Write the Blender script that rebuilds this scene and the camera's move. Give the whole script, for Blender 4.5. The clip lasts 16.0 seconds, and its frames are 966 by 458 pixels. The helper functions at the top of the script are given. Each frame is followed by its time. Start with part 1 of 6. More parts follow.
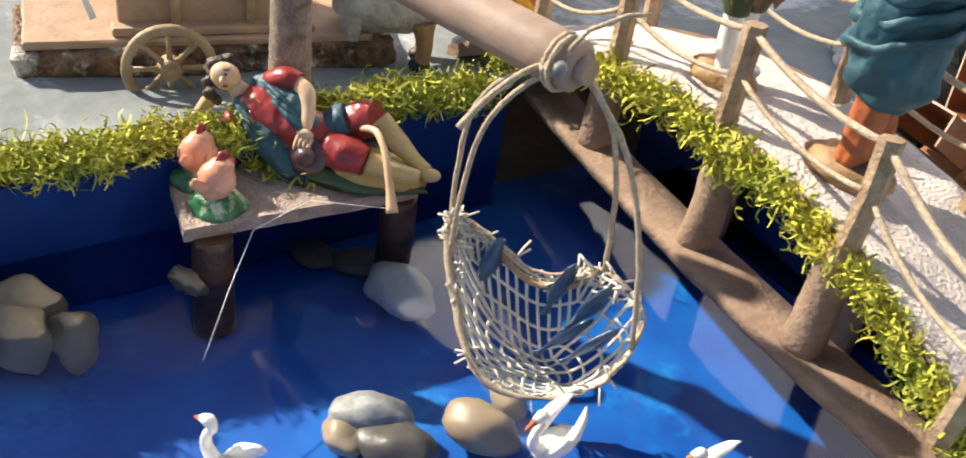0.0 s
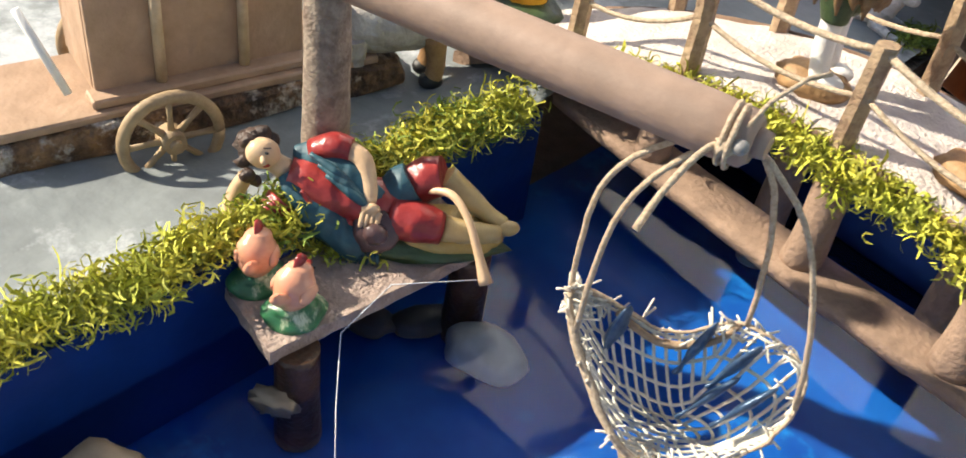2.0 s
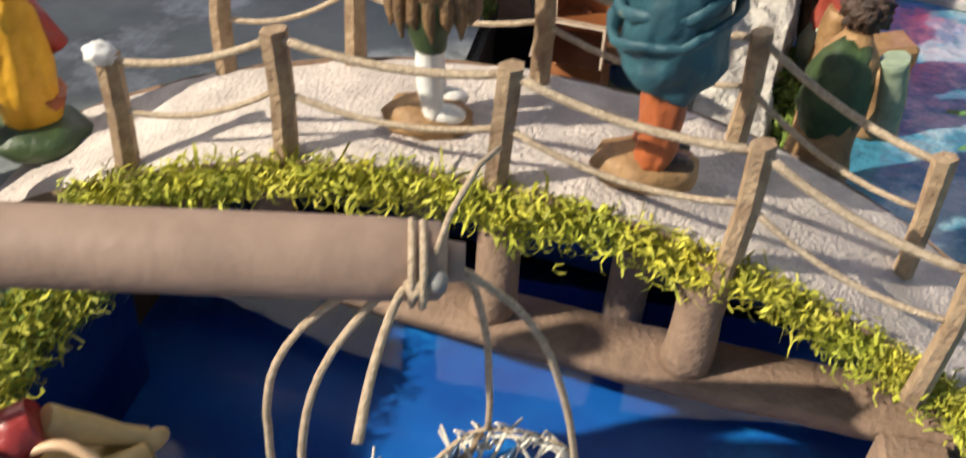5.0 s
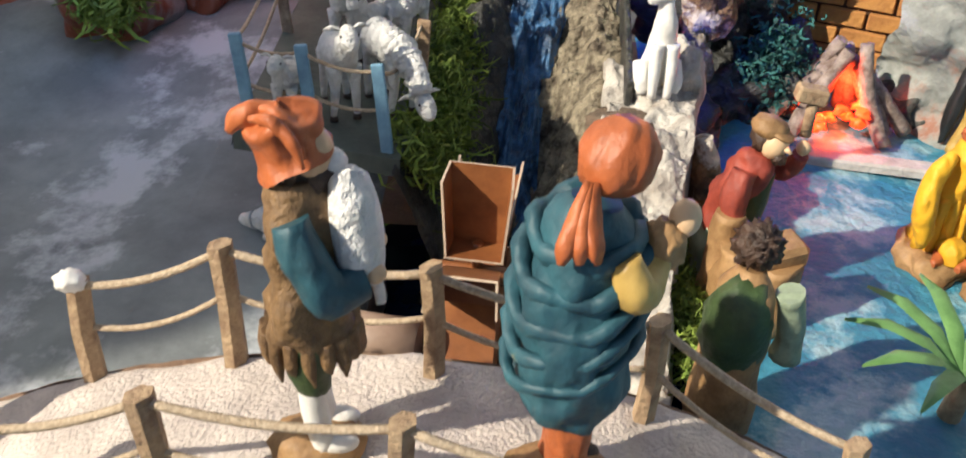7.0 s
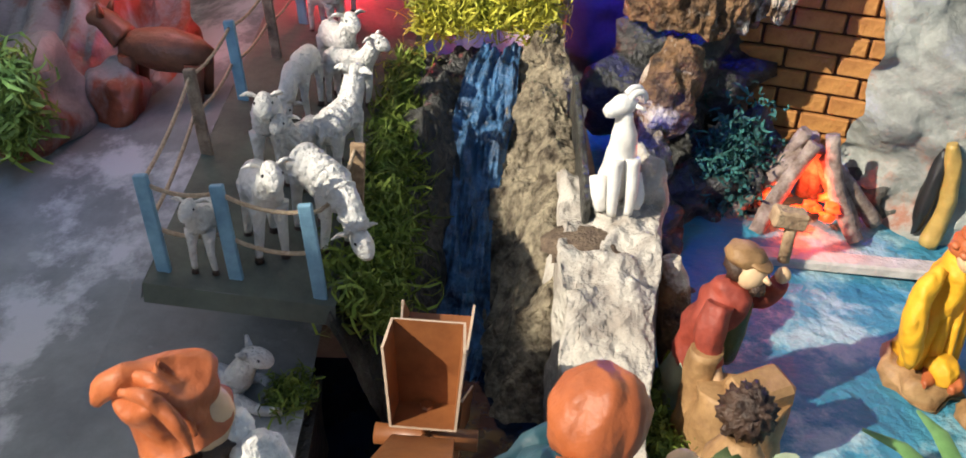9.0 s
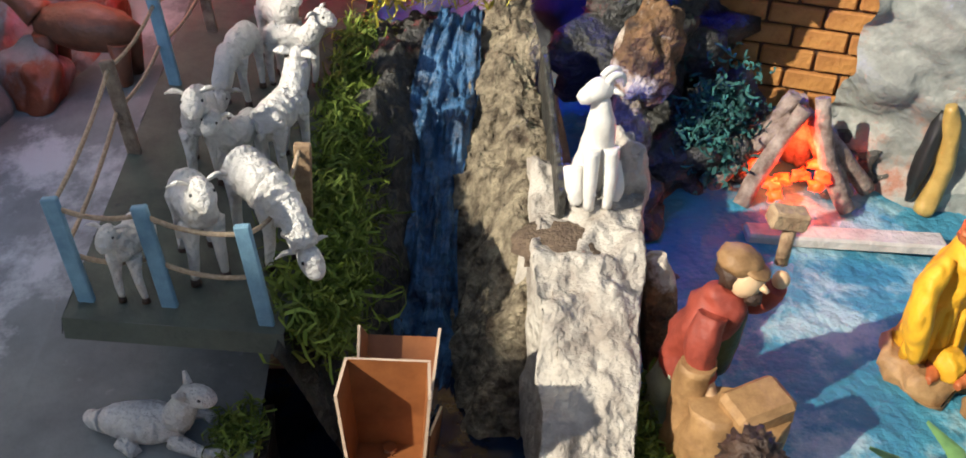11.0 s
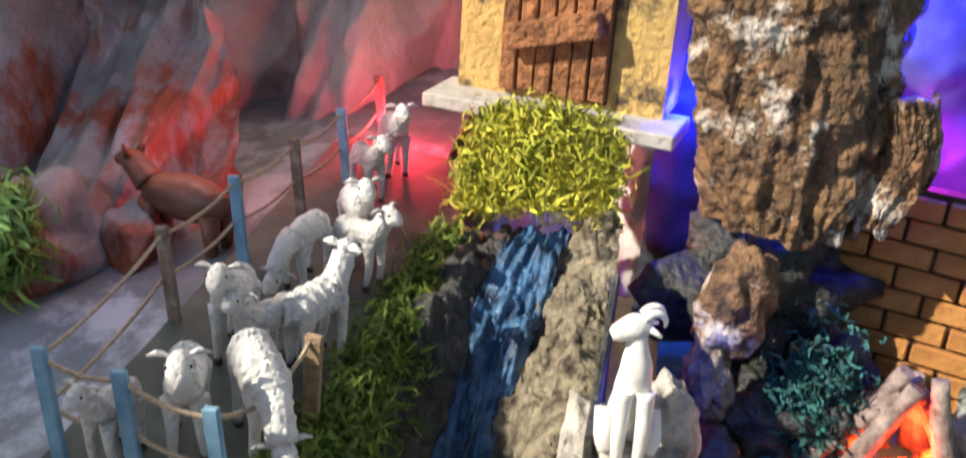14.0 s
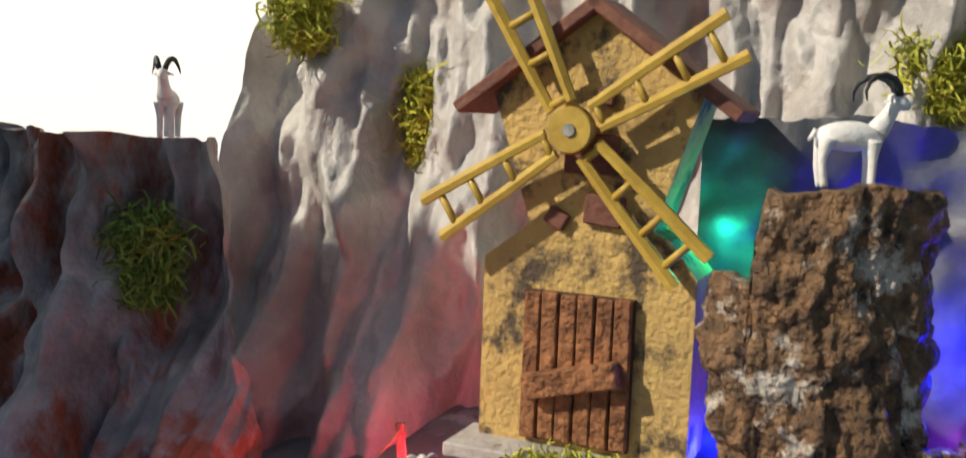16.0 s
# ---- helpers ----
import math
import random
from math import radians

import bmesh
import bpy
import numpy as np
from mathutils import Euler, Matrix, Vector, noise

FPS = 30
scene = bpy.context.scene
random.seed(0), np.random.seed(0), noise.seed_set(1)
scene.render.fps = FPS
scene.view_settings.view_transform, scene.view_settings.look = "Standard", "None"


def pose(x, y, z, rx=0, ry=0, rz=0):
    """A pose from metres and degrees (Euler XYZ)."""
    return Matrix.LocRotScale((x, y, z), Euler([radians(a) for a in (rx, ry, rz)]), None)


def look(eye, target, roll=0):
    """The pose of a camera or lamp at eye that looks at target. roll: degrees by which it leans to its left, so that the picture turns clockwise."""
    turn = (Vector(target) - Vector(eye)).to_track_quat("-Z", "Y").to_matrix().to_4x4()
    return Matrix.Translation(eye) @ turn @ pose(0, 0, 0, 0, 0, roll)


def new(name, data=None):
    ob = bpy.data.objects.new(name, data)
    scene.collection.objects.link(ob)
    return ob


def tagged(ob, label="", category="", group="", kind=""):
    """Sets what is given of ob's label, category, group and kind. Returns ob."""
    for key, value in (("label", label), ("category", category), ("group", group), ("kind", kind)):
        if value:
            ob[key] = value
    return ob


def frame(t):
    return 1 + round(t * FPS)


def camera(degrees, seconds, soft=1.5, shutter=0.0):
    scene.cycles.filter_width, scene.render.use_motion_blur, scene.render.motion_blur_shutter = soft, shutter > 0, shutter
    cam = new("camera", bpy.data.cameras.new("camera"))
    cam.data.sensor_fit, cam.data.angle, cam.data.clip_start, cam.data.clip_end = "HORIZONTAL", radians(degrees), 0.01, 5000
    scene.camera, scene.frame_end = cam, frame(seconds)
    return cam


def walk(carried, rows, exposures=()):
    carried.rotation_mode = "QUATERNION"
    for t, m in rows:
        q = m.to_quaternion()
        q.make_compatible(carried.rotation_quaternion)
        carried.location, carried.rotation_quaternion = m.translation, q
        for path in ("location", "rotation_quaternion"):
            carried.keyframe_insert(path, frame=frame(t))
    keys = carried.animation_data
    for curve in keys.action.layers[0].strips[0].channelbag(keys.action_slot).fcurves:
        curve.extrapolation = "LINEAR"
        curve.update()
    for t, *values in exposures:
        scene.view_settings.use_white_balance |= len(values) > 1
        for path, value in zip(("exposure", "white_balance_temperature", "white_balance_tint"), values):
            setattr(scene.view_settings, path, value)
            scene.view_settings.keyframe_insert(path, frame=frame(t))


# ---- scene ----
cam = camera(52.2, 16.0, soft=1.6, shutter=0.4)

# the path in decimetres: seconds, eye, target, roll
PATH = [
    (0, (2.716, 0.019, 3.352), (1.417, 1.03, 2.216), 9.3),
    (0.5, (2.427, -0.183, 3.446), (1.205, 0.852, 2.249), 8.9),
    (1, (2.087, -0.283, 3.53), (1.012, 0.828, 2.261), 8.0),
    (1.5, (1.697, -0.406, 3.643), (0.695, 0.757, 2.361), 8.7),
    (2, (1.274, -0.388, 3.564), (0.303, 0.804, 2.285), 8.7),
    (2.5, (0.99, -0.405, 3.418), (0.108, 0.844, 2.13), 7.1),
    (3, (0.722, -0.323, 3.313), (-0.019, 1.011, 2.02), 6.3),
    (3.5, (0.579, -0.357, 3.265), (-0.01, 1.043, 1.964), 6.6),
    (4, (0.595, -0.191, 3.301), (0.141, 1.258, 1.998), 6.0),
    (4.5, (0.502, 0.148, 3.389), (0.181, 1.638, 2.095), 5.5),
    (5, (0.534, 0.444, 3.463), (0.302, 1.98, 2.203), 4.6),
    (5.2, (0.555, 0.538, 3.509), (0.336, 2.112, 2.293), 4.1),
    (7.3, (0.444, 1.309, 4.089), (0.409, 2.966, 2.97), 2.9),
    (7.5, (0.485, 1.429, 4.107), (0.468, 3.095, 3.002), 2.8),
    (8, (0.442, 1.594, 4.147), (0.465, 3.278, 3.069), 2.9),
    (8.5, (0.455, 1.736, 4.169), (0.474, 3.43, 3.105), 2.4),
    (8.7, (0.418, 1.82, 4.15), (0.449, 3.517, 3.091), 2.6),
    (10.8, (0.531, 2.498, 4.199), (0.594, 4.126, 3.039), 1.3),
    (11, (0.453, 2.599, 4.181), (0.552, 4.208, 2.997), 1.9),
    (11.5, (0.349, 2.727, 4.059), (0.456, 4.318, 2.852), 3.3),
    (12, (0.604, 2.87, 4.057), (0.684, 4.449, 2.833), 5.4),
    (12.5, (0.948, 2.967, 4.027), (0.887, 4.518, 2.766), 6.5),
    (13, (1.075, 3.037, 4.049), (0.91, 4.606, 2.82), 6.3),
    (13.5, (1.135, 3.001, 4.055), (0.88, 4.675, 2.991), 4.9),
    (14, (1.229, 2.934, 4.037), (0.903, 4.732, 3.223), 3.8),
    (14.5, (1.24, 2.995, 4.11), (0.868, 4.841, 3.436), 3.1),
    (15, (1.263, 3.0, 4.239), (0.848, 4.887, 3.721), 2.3),
    (15.5, (1.284, 2.979, 4.288), (0.862, 4.898, 3.916), 2.3),
    (16, (1.297, 2.969, 4.337), (0.845, 4.904, 4.11), 2.1),
]
walk(cam, [(t, look(Vector(eye) / 10, Vector(target) / 10, roll)) for t, eye, target, roll in PATH],
     exposures=[(0.0, 0.95), (3.0, 0.9), (4.1, 0.85), (4.7, 0.4), (5.2, 0.3), (7.3, 0.37), (12.0, 0.3), (13.0, 0.3), (14.0, 0.55), (14.8, 0.45), (15.5, 0.15), (16.0, -0.2)])

# ---- light ----
SUN = Vector((0.86, 0.50, -0.69)).normalized()      # the way the sunlight travels
sun = new("sun", bpy.data.lights.new("sun", "SUN"))
sun.data.energy, sun.data.angle, sun.data.color = 5.0, radians(0.9), (1.0, 0.905, 0.745)
sun.matrix_world = look((0, 0, 3), Vector((0, 0, 3)) + SUN)
tagged(sun, "warm low sun shining in through a window", "sun")
world = bpy.data.worlds.new("world")
scene.world = world
world.use_nodes = True
sky = world.node_tree.nodes.new("ShaderNodeTexSky")
sky.sky_type, sky.sun_disc = "NISHITA", False
sky.sun_elevation = math.asin(-SUN.z)
sky.sun_rotation = math.atan2(-SUN.x, -SUN.y)
back = world.node_tree.nodes["Background"]
world.node_tree.links.new(sky.outputs[0], back.inputs[0])
back.inputs[1].default_value = 0.08


def led(name, place, colour, power, radius=0.01):
    """A small coloured lamp of the crib's light chain; place in decimetres."""
    ob = new(name, bpy.data.lights.new(name, "POINT"))
    ob.data.energy, ob.data.color, ob.data.shadow_soft_size = power, colour, radius
    ob.location = Vector(place) / 10
    return tagged(ob, "small coloured bulb hidden among the rocks", "light bulb")


# ---- materials ----
def mat(name, a, b=None, scale=60.0, rough=0.7, bump=0.3, bscale=None, metal=0.0, fine=0.0, spread=0.0, coat=0.0, spots=None, spot_scale=25.0, spot_at=0.6, folds=0.0, deep=0.002, streak=1.0):
    """A procedural surface: two colours mixed by noise at two scales, fine relief, and stains of a third colour."""
    m = bpy.data.materials.new(name)
    m.use_nodes = True
    n, l = m.node_tree.nodes, m.node_tree.links
    bsdf = n["Principled BSDF"]
    b = b or tuple(c * 0.7 for c in a)
    co = n.new("ShaderNodeTexCoord")
    t1 = n.new("ShaderNodeTexNoise")
    t1.inputs["Scale"].default_value, t1.inputs["Detail"].default_value, t1.inputs["Roughness"].default_value = scale, 6, 0.65
    l.new(co.outputs["Object"], t1.inputs["Vector"])
    ramp = n.new("ShaderNodeValToRGB")
    ramp.color_ramp.elements[0].position, ramp.color_ramp.elements[1].position = 0.36, 0.66
    ramp.color_ramp.elements[0].color, ramp.color_ramp.elements[1].color = (*b, 1), (*a, 1)
    l.new(t1.outputs["Fac"], ramp.inputs["Fac"])
    out = ramp.outputs["Color"]
    if spots:
        t3 = n.new("ShaderNodeTexNoise")
        t3.inputs["Scale"].default_value, t3.inputs["Detail"].default_value, t3.inputs["Roughness"].default_value = spot_scale, 9, 0.68
        runs = n.new("ShaderNodeMapping")
        runs.inputs["Scale"].default_value = (1, 1, streak)
        l.new(co.outputs["Object"], runs.inputs["Vector"])
        l.new(runs.outputs["Vector"], t3.inputs["Vector"])
        r3 = n.new("ShaderNodeValToRGB")
        r3.color_ramp.elements[0].position, r3.color_ramp.elements[1].position = spot_at - 0.03, spot_at + 0.05
        l.new(t3.outputs["Fac"], r3.inputs["Fac"])
        mix = n.new("ShaderNodeMix")
        mix.data_type = "RGBA"
        l.new(r3.outputs["Color"], mix.inputs["Factor"])
        l.new(out, mix.inputs["A"])
        mix.inputs["B"].default_value = (*spots, 1)
        out = mix.outputs["Result"]
    if spread:
        geo = n.new("ShaderNodeNewGeometry")
        hsv = n.new("ShaderNodeHueSaturation")
        rng = n.new("ShaderNodeMapRange")
        rng.inputs["To Min"].default_value, rng.inputs["To Max"].default_value = 1 - spread, 1 + spread
        l.new(geo.outputs["Random Per Island"], rng.inputs["Value"])
        l.new(rng.outputs["Result"], hsv.inputs["Value"])
        l.new(out, hsv.inputs["Color"])
        out = hsv.outputs["Color"]
    l.new(out, bsdf.inputs["Base Color"])
    bsdf.inputs["Roughness"].default_value, bsdf.inputs["Metallic"].default_value = rough, metal
    bsdf.inputs["Coat Weight"].default_value, bsdf.inputs["Coat Roughness"].default_value = coat, 0.12
    if bump:
        t2 = n.new("ShaderNodeTexNoise")
        t2.inputs["Scale"].default_value, t2.inputs["Detail"].default_value = bscale or scale * 5, 8
        l.new(co.outputs["Object"], t2.inputs["Vector"])
        bp = n.new("ShaderNodeBump")
        bp.inputs["Strength"].default_value, bp.inputs["Distance"].default_value = bump, deep
        l.new(t2.outputs["Fac"], bp.inputs["Height"])
        if folds:
            wv = n.new("ShaderNodeTexWave")
            wv.inputs["Scale"].default_value, wv.inputs["Distortion"].default_value, wv.inputs["Detail Scale"].default_value = 32, 6, 1.6
            l.new(co.outputs["Object"], wv.inputs["Vector"])
            b2 = n.new("ShaderNodeBump")
            b2.inputs["Strength"].default_value, b2.inputs["Distance"].default_value = 0.22 * folds, 0.003
            l.new(wv.outputs["Fac"], b2.inputs["Height"])
            l.new(bp.outputs["Normal"], b2.inputs["Normal"])
            bp = b2
        l.new(bp.outputs["Normal"], bsdf.inputs["Normal"])
    return m


M = {}
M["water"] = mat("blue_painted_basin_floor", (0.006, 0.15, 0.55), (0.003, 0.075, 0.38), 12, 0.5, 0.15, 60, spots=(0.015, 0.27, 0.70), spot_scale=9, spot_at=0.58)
# the walls' blue, darker than the floor's: their shade is put into the colour
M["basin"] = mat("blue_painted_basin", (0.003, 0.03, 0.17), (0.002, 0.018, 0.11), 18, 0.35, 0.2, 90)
M["pool"] = mat("dark_pool_water", (0.004, 0.02, 0.06), (0.002, 0.006, 0.02), 30, 0.06, 0.15, 60)
M["ledge"] = mat("brown_painted_plaster", (0.33, 0.22, 0.15), (0.20, 0.13, 0.09), 50, 0.85, 0.6, 400)
M["sand"] = mat("pale_sand", (0.66, 0.58, 0.52), (0.46, 0.40, 0.36), 45, 0.95, 1.0, 500)
M["beam"] = mat("brown_painted_tube", (0.34, 0.23, 0.17), (0.25, 0.17, 0.125), 40, 0.6, 0.18, 260)
M["wood_grey"] = mat("grey_twig_wood", (0.36, 0.29, 0.22), (0.17, 0.12, 0.09), 130, 0.85, 0.8, 500)
M["wood"] = mat("raw_stick_wood", (0.46, 0.33, 0.20), (0.24, 0.15, 0.09), 110, 0.8, 0.7, 420)
M["wood_dark"] = mat("dark_wet_wood", (0.10, 0.045, 0.02), (0.03, 0.014, 0.008), 70, 0.3, 0.5, 300)
M["wagon"] = mat("brown_painted_board", (0.45, 0.30, 0.20), (0.34, 0.22, 0.14), 50, 0.65, 0.4, 250)
M["stake"] = mat("pale_dowel", (0.55, 0.42, 0.27), (0.42, 0.30, 0.18), 90, 0.6, 0.3, 300)
M["wheel"] = mat("ochre_wheel_wood", (0.42, 0.30, 0.17), (0.28, 0.19, 0.10), 110, 0.6, 0.3, 300)
M["board"] = mat("rough_dock_board", (0.46, 0.35, 0.29), (0.30, 0.22, 0.18), 90, 0.92, 0.9, 600)
M["rope"] = mat("pale_twine", (0.56, 0.45, 0.32), (0.36, 0.27, 0.18), 500, 0.9, 0.6, 900)
M["net"] = mat("white_gauze_cord", (0.80, 0.76, 0.66), (0.66, 0.60, 0.48), 500, 0.85, 0.5, 900)
M["moss"] = mat("yellow_green_moss", (0.56, 0.50, 0.06), (0.33, 0.36, 0.035), 30, 0.7, 0.0, spread=0.45)
M["moss_dark"] = mat("dark_green_moss", (0.24, 0.31, 0.05), (0.11, 0.18, 0.025), 80, 0.8, 0.0, spread=0.5)
M["ground"] = mat("blue_grey_painted_ground", (0.24, 0.265, 0.265), (0.14, 0.155, 0.16), 16, 0.7, 0.5, 120, spots=(0.44, 0.46, 0.48), spot_scale=9, spot_at=0.555)
# pale spots lightened to carry the look of sunlit floor
M["floor_blue"] = mat("blue_green_painted_floor", (0.055, 0.28, 0.40), (0.03, 0.17, 0.27), 20, 0.6, 0.9, 130, spots=(0.30, 0.45, 0.50), spot_scale=10, spot_at=0.56, deep=0.004)
M["rock"] = mat("grey_rust_crumpled_rock", (0.36, 0.35, 0.35), (0.14, 0.14, 0.145), 14, 0.42, 1.0, 55, spots=(0.22, 0.055, 0.025), spot_scale=9, spot_at=0.51, deep=0.006, streak=0.4)
M["rock_p"] = mat("pale_grey_crumpled_rock", (0.58, 0.55, 0.50), (0.35, 0.335, 0.32), 12, 0.45, 1.0, 55, spots=(0.25, 0.12, 0.09), spot_scale=8, spot_at=0.66, deep=0.006, streak=0.4)
M["rock_l"] = mat("pale_plaster_rock", (0.60, 0.57, 0.51), (0.34, 0.30, 0.26), 48, 0.85, 1.0, 150, deep=0.006)
M["rock_m"] = mat("mottled_brown_rock", (0.42, 0.36, 0.25), (0.07, 0.052, 0.035), 85, 0.85, 1.0, 190, deep=0.010)
M["rock_d"] = mat("dark_wet_rock", (0.07, 0.07, 0.06), (0.015, 0.017, 0.02), 50, 0.45, 1.0, 150, deep=0.006)
M["rock_w"] = mat("grey_marble_painted_rock", (0.36, 0.38, 0.35), (0.16, 0.17, 0.16), 24, 0.6, 1.0, 90, spots=(0.27, 0.12, 0.08), spot_scale=12, spot_at=0.58, deep=0.004)
M["fall"] = mat("blue_waterfall_paint", (0.07, 0.20, 0.40), (0.006, 0.02, 0.05), 75, 0.35, 1.0, 140, deep=0.006)
M["bark"] = mat("cork_bark", (0.28, 0.155, 0.07), (0.035, 0.02, 0.012), 70, 0.65, 1.0, 170, spots=(0.58, 0.52, 0.44), spot_scale=26, spot_at=0.575, deep=0.008)
M["mill"] = mat("ochre_mill_plaster", (0.66, 0.44, 0.14), (0.46, 0.31, 0.11), 22, 0.8, 0.8, 200, spots=(0.09, 0.065, 0.04), spot_scale=18, spot_at=0.53, deep=0.004)
M["door"] = mat("red_brown_cork_planks", (0.42, 0.18, 0.07), (0.14, 0.055, 0.022), 90, 0.8, 1.0, 200, deep=0.005)
M["roof"] = mat("red_brown_roof", (0.22, 0.085, 0.05), (0.12, 0.045, 0.03), 60, 0.7, 0.6, 250)
M["blade"] = mat("mustard_plastic", (0.55, 0.37, 0.06), (0.42, 0.27, 0.04), 60, 0.45, 0.3, 200)
M["slab"] = mat("pale_grey_slab", (0.55, 0.52, 0.48), (0.36, 0.33, 0.30), 50, 0.85, 0.7, 250)
M["brick"] = mat("orange_brown_brick", (0.55, 0.27, 0.075), (0.34, 0.14, 0.04), 45, 0.8, 0.7, 250, spread=0.25)
M["mortar"] = mat("dark_mortar", (0.10, 0.05, 0.025), (0.05, 0.025, 0.015), 60, 0.95, 0.6, 300)
M["copper"] = mat("copper_brown_card", (0.31, 0.12, 0.04), (0.19, 0.065, 0.022), 40, 0.45, 0.25, 160)
M["card_edge"] = mat("pale_card_edge", (0.62, 0.48, 0.36), None, 60, 0.8, 0.2)
M["sheep"] = mat("white_plastic_sheep", (0.82, 0.81, 0.78), (0.66, 0.65, 0.62), 110, 0.65, 1.0, 230, deep=0.005)
M["black"] = mat("black_paint", (0.02, 0.02, 0.02), (0.012, 0.012, 0.012), 60, 0.5, 0.2)
M["skin"] = mat("cream_painted_skin", (0.72, 0.50, 0.30), (0.58, 0.38, 0.22), 60, 0.4, 0.2)
M["hair"] = mat("dark_brown_hair_paint", (0.075, 0.04, 0.025), (0.03, 0.017, 0.012), 120, 0.5, 0.6)
M["red"] = mat("glossy_red_cloth_paint", (0.40, 0.05, 0.04), (0.22, 0.02, 0.02), 60, 0.32, 0.35, 160, folds=1)
M["rust"] = mat("rust_red_shirt_paint", (0.34, 0.06, 0.035), (0.18, 0.03, 0.02), 60, 0.6, 0.5, 160, folds=1.4)
M["teal"] = mat("teal_cloth_paint", (0.03, 0.11, 0.14), (0.015, 0.05, 0.07), 60, 0.55, 0.5, 160, spots=(0.20, 0.20, 0.10), spot_scale=45, spot_at=0.68, folds=1)
M["ochre"] = mat("ochre_cloth_paint", (0.50, 0.34, 0.10), (0.36, 0.23, 0.06), 60, 0.4, 0.35, 160, folds=1)
M["ochre_l"] = mat("pale_ochre_stocking_paint", (0.62, 0.45, 0.20), (0.46, 0.32, 0.13), 50, 0.35, 0.3, 160)
M["hat"] = mat("purple_brown_felt_paint", (0.13, 0.075, 0.07), (0.06, 0.03, 0.03), 60, 0.35, 0.4, 160)
M["yellow"] = mat("yellow_cloth_paint", (0.78, 0.42, 0.02), (0.60, 0.30, 0.015), 50, 0.6, 0.5, 160, folds=2)
M["orange"] = mat("orange_brown_cloth_paint", (0.50, 0.14, 0.045), (0.30, 0.075, 0.022), 60, 0.5, 0.6, 160, folds=1.6)
M["fur"] = mat("brown_fleece_paint", (0.27, 0.16, 0.07), (0.10, 0.055, 0.025), 90, 0.6, 1.0, 300)
M["green"] = mat("dark_green_paint", (0.06, 0.10, 0.035), (0.03, 0.05, 0.02), 60, 0.45, 0.5, 200)
M["green_g"] = mat("glossy_green_base", (0.05, 0.20, 0.08), (0.02, 0.09, 0.04), 70, 0.3, 0.4, 160, spots=(0.5, 0.55, 0.36), spot_scale=85, spot_at=0.57, streak=0.35)
M["peach"] = mat("peach_glazed_chick", (0.78, 0.42, 0.27), (0.68, 0.30, 0.18), 50, 0.25, 0.1)
M["white"] = mat("white_glazed_paint", (0.85, 0.84, 0.80), (0.72, 0.70, 0.66), 80, 0.4, 0.5, 200)
M["grey_fig"] = mat("grey_green_cloth_paint", (0.33, 0.40, 0.28), (0.20, 0.25, 0.17), 60, 0.5, 0.4, 160, folds=1)
M["stand"] = mat("brown_figure_base", (0.42, 0.25, 0.11), (0.22, 0.12, 0.05), 70, 0.6, 0.5, 200)
M["stone_w"] = mat("white_pebble", (0.68, 0.66, 0.58), (0.46, 0.44, 0.38), 60, 0.4, 0.15, spots=(0.22, 0.19, 0.14), spot_scale=70, spot_at=0.68)
M["stone_g"] = mat("grey_granite_pebble", (0.42, 0.41, 0.38), (0.20, 0.19, 0.18), 130, 0.5, 0.2)
M["stone_b"] = mat("brown_pebble", (0.40, 0.30, 0.19), (0.29, 0.21, 0.13), 50, 0.45, 0.15)
M["stone_d"] = mat("dark_pebble", (0.13, 0.11, 0.09), (0.07, 0.06, 0.05), 70, 0.4, 0.2)
M["fish"] = mat("blue_grey_fish", (0.07, 0.13, 0.22), (0.025, 0.05, 0.10), 90, 0.3, 0.3, 300, metal=0.3)
M["wall"] = mat("white_sun_blocker", (0.80, 0.78, 0.74), (0.76, 0.74, 0.70), 8, 0.9, 0.1, 60)
M["panel"] = mat("dark_grey_painted_panel", (0.11, 0.12, 0.13), (0.05, 0.05, 0.06), 20, 0.5, 0.6, 90)
M["log_fire"] = mat("ash_grey_firewood", (0.40, 0.32, 0.27), (0.14, 0.09, 0.07), 90, 0.8, 0.8, 300)
M["bush"] = mat("teal_dyed_bush", (0.03, 0.15, 0.13), (0.012, 0.06, 0.055), 90, 0.8, 0.0, spread=0.5)
M["palm"] = mat("green_palm_leaf", (0.16, 0.32, 0.10), (0.09, 0.20, 0.06), 50, 0.5, 0.3, 200)
M["pen_blue"] = mat("pale_blue_painted_stick", (0.22, 0.42, 0.55), (0.14, 0.28, 0.40), 90, 0.6, 0.4, 300)
M["pen_floor"] = mat("dark_grey_green_board", (0.13, 0.15, 0.12), (0.07, 0.085, 0.07), 30, 0.75, 0.5, 200)
M["deer"] = mat("red_brown_animal_paint", (0.20, 0.08, 0.04), (0.10, 0.04, 0.02), 60, 0.5, 0.4)
M["soil"] = mat("dark_brown_soil", (0.20, 0.145, 0.10), (0.10, 0.07, 0.05), 120, 0.95, 1.0, 500)
ember = bpy.data.materials.new("glowing_ember")
ember.use_nodes = True
eb = ember.node_tree.nodes["Principled BSDF"]
eb.inputs["Base Color"].default_value = (0.6, 0.12, 0.02, 1)
eb.inputs["Emission Color"].default_value = (1.0, 0.035, 0.006, 1)
eb.inputs["Emission Strength"].default_value = 3.0
M["ember"] = ember
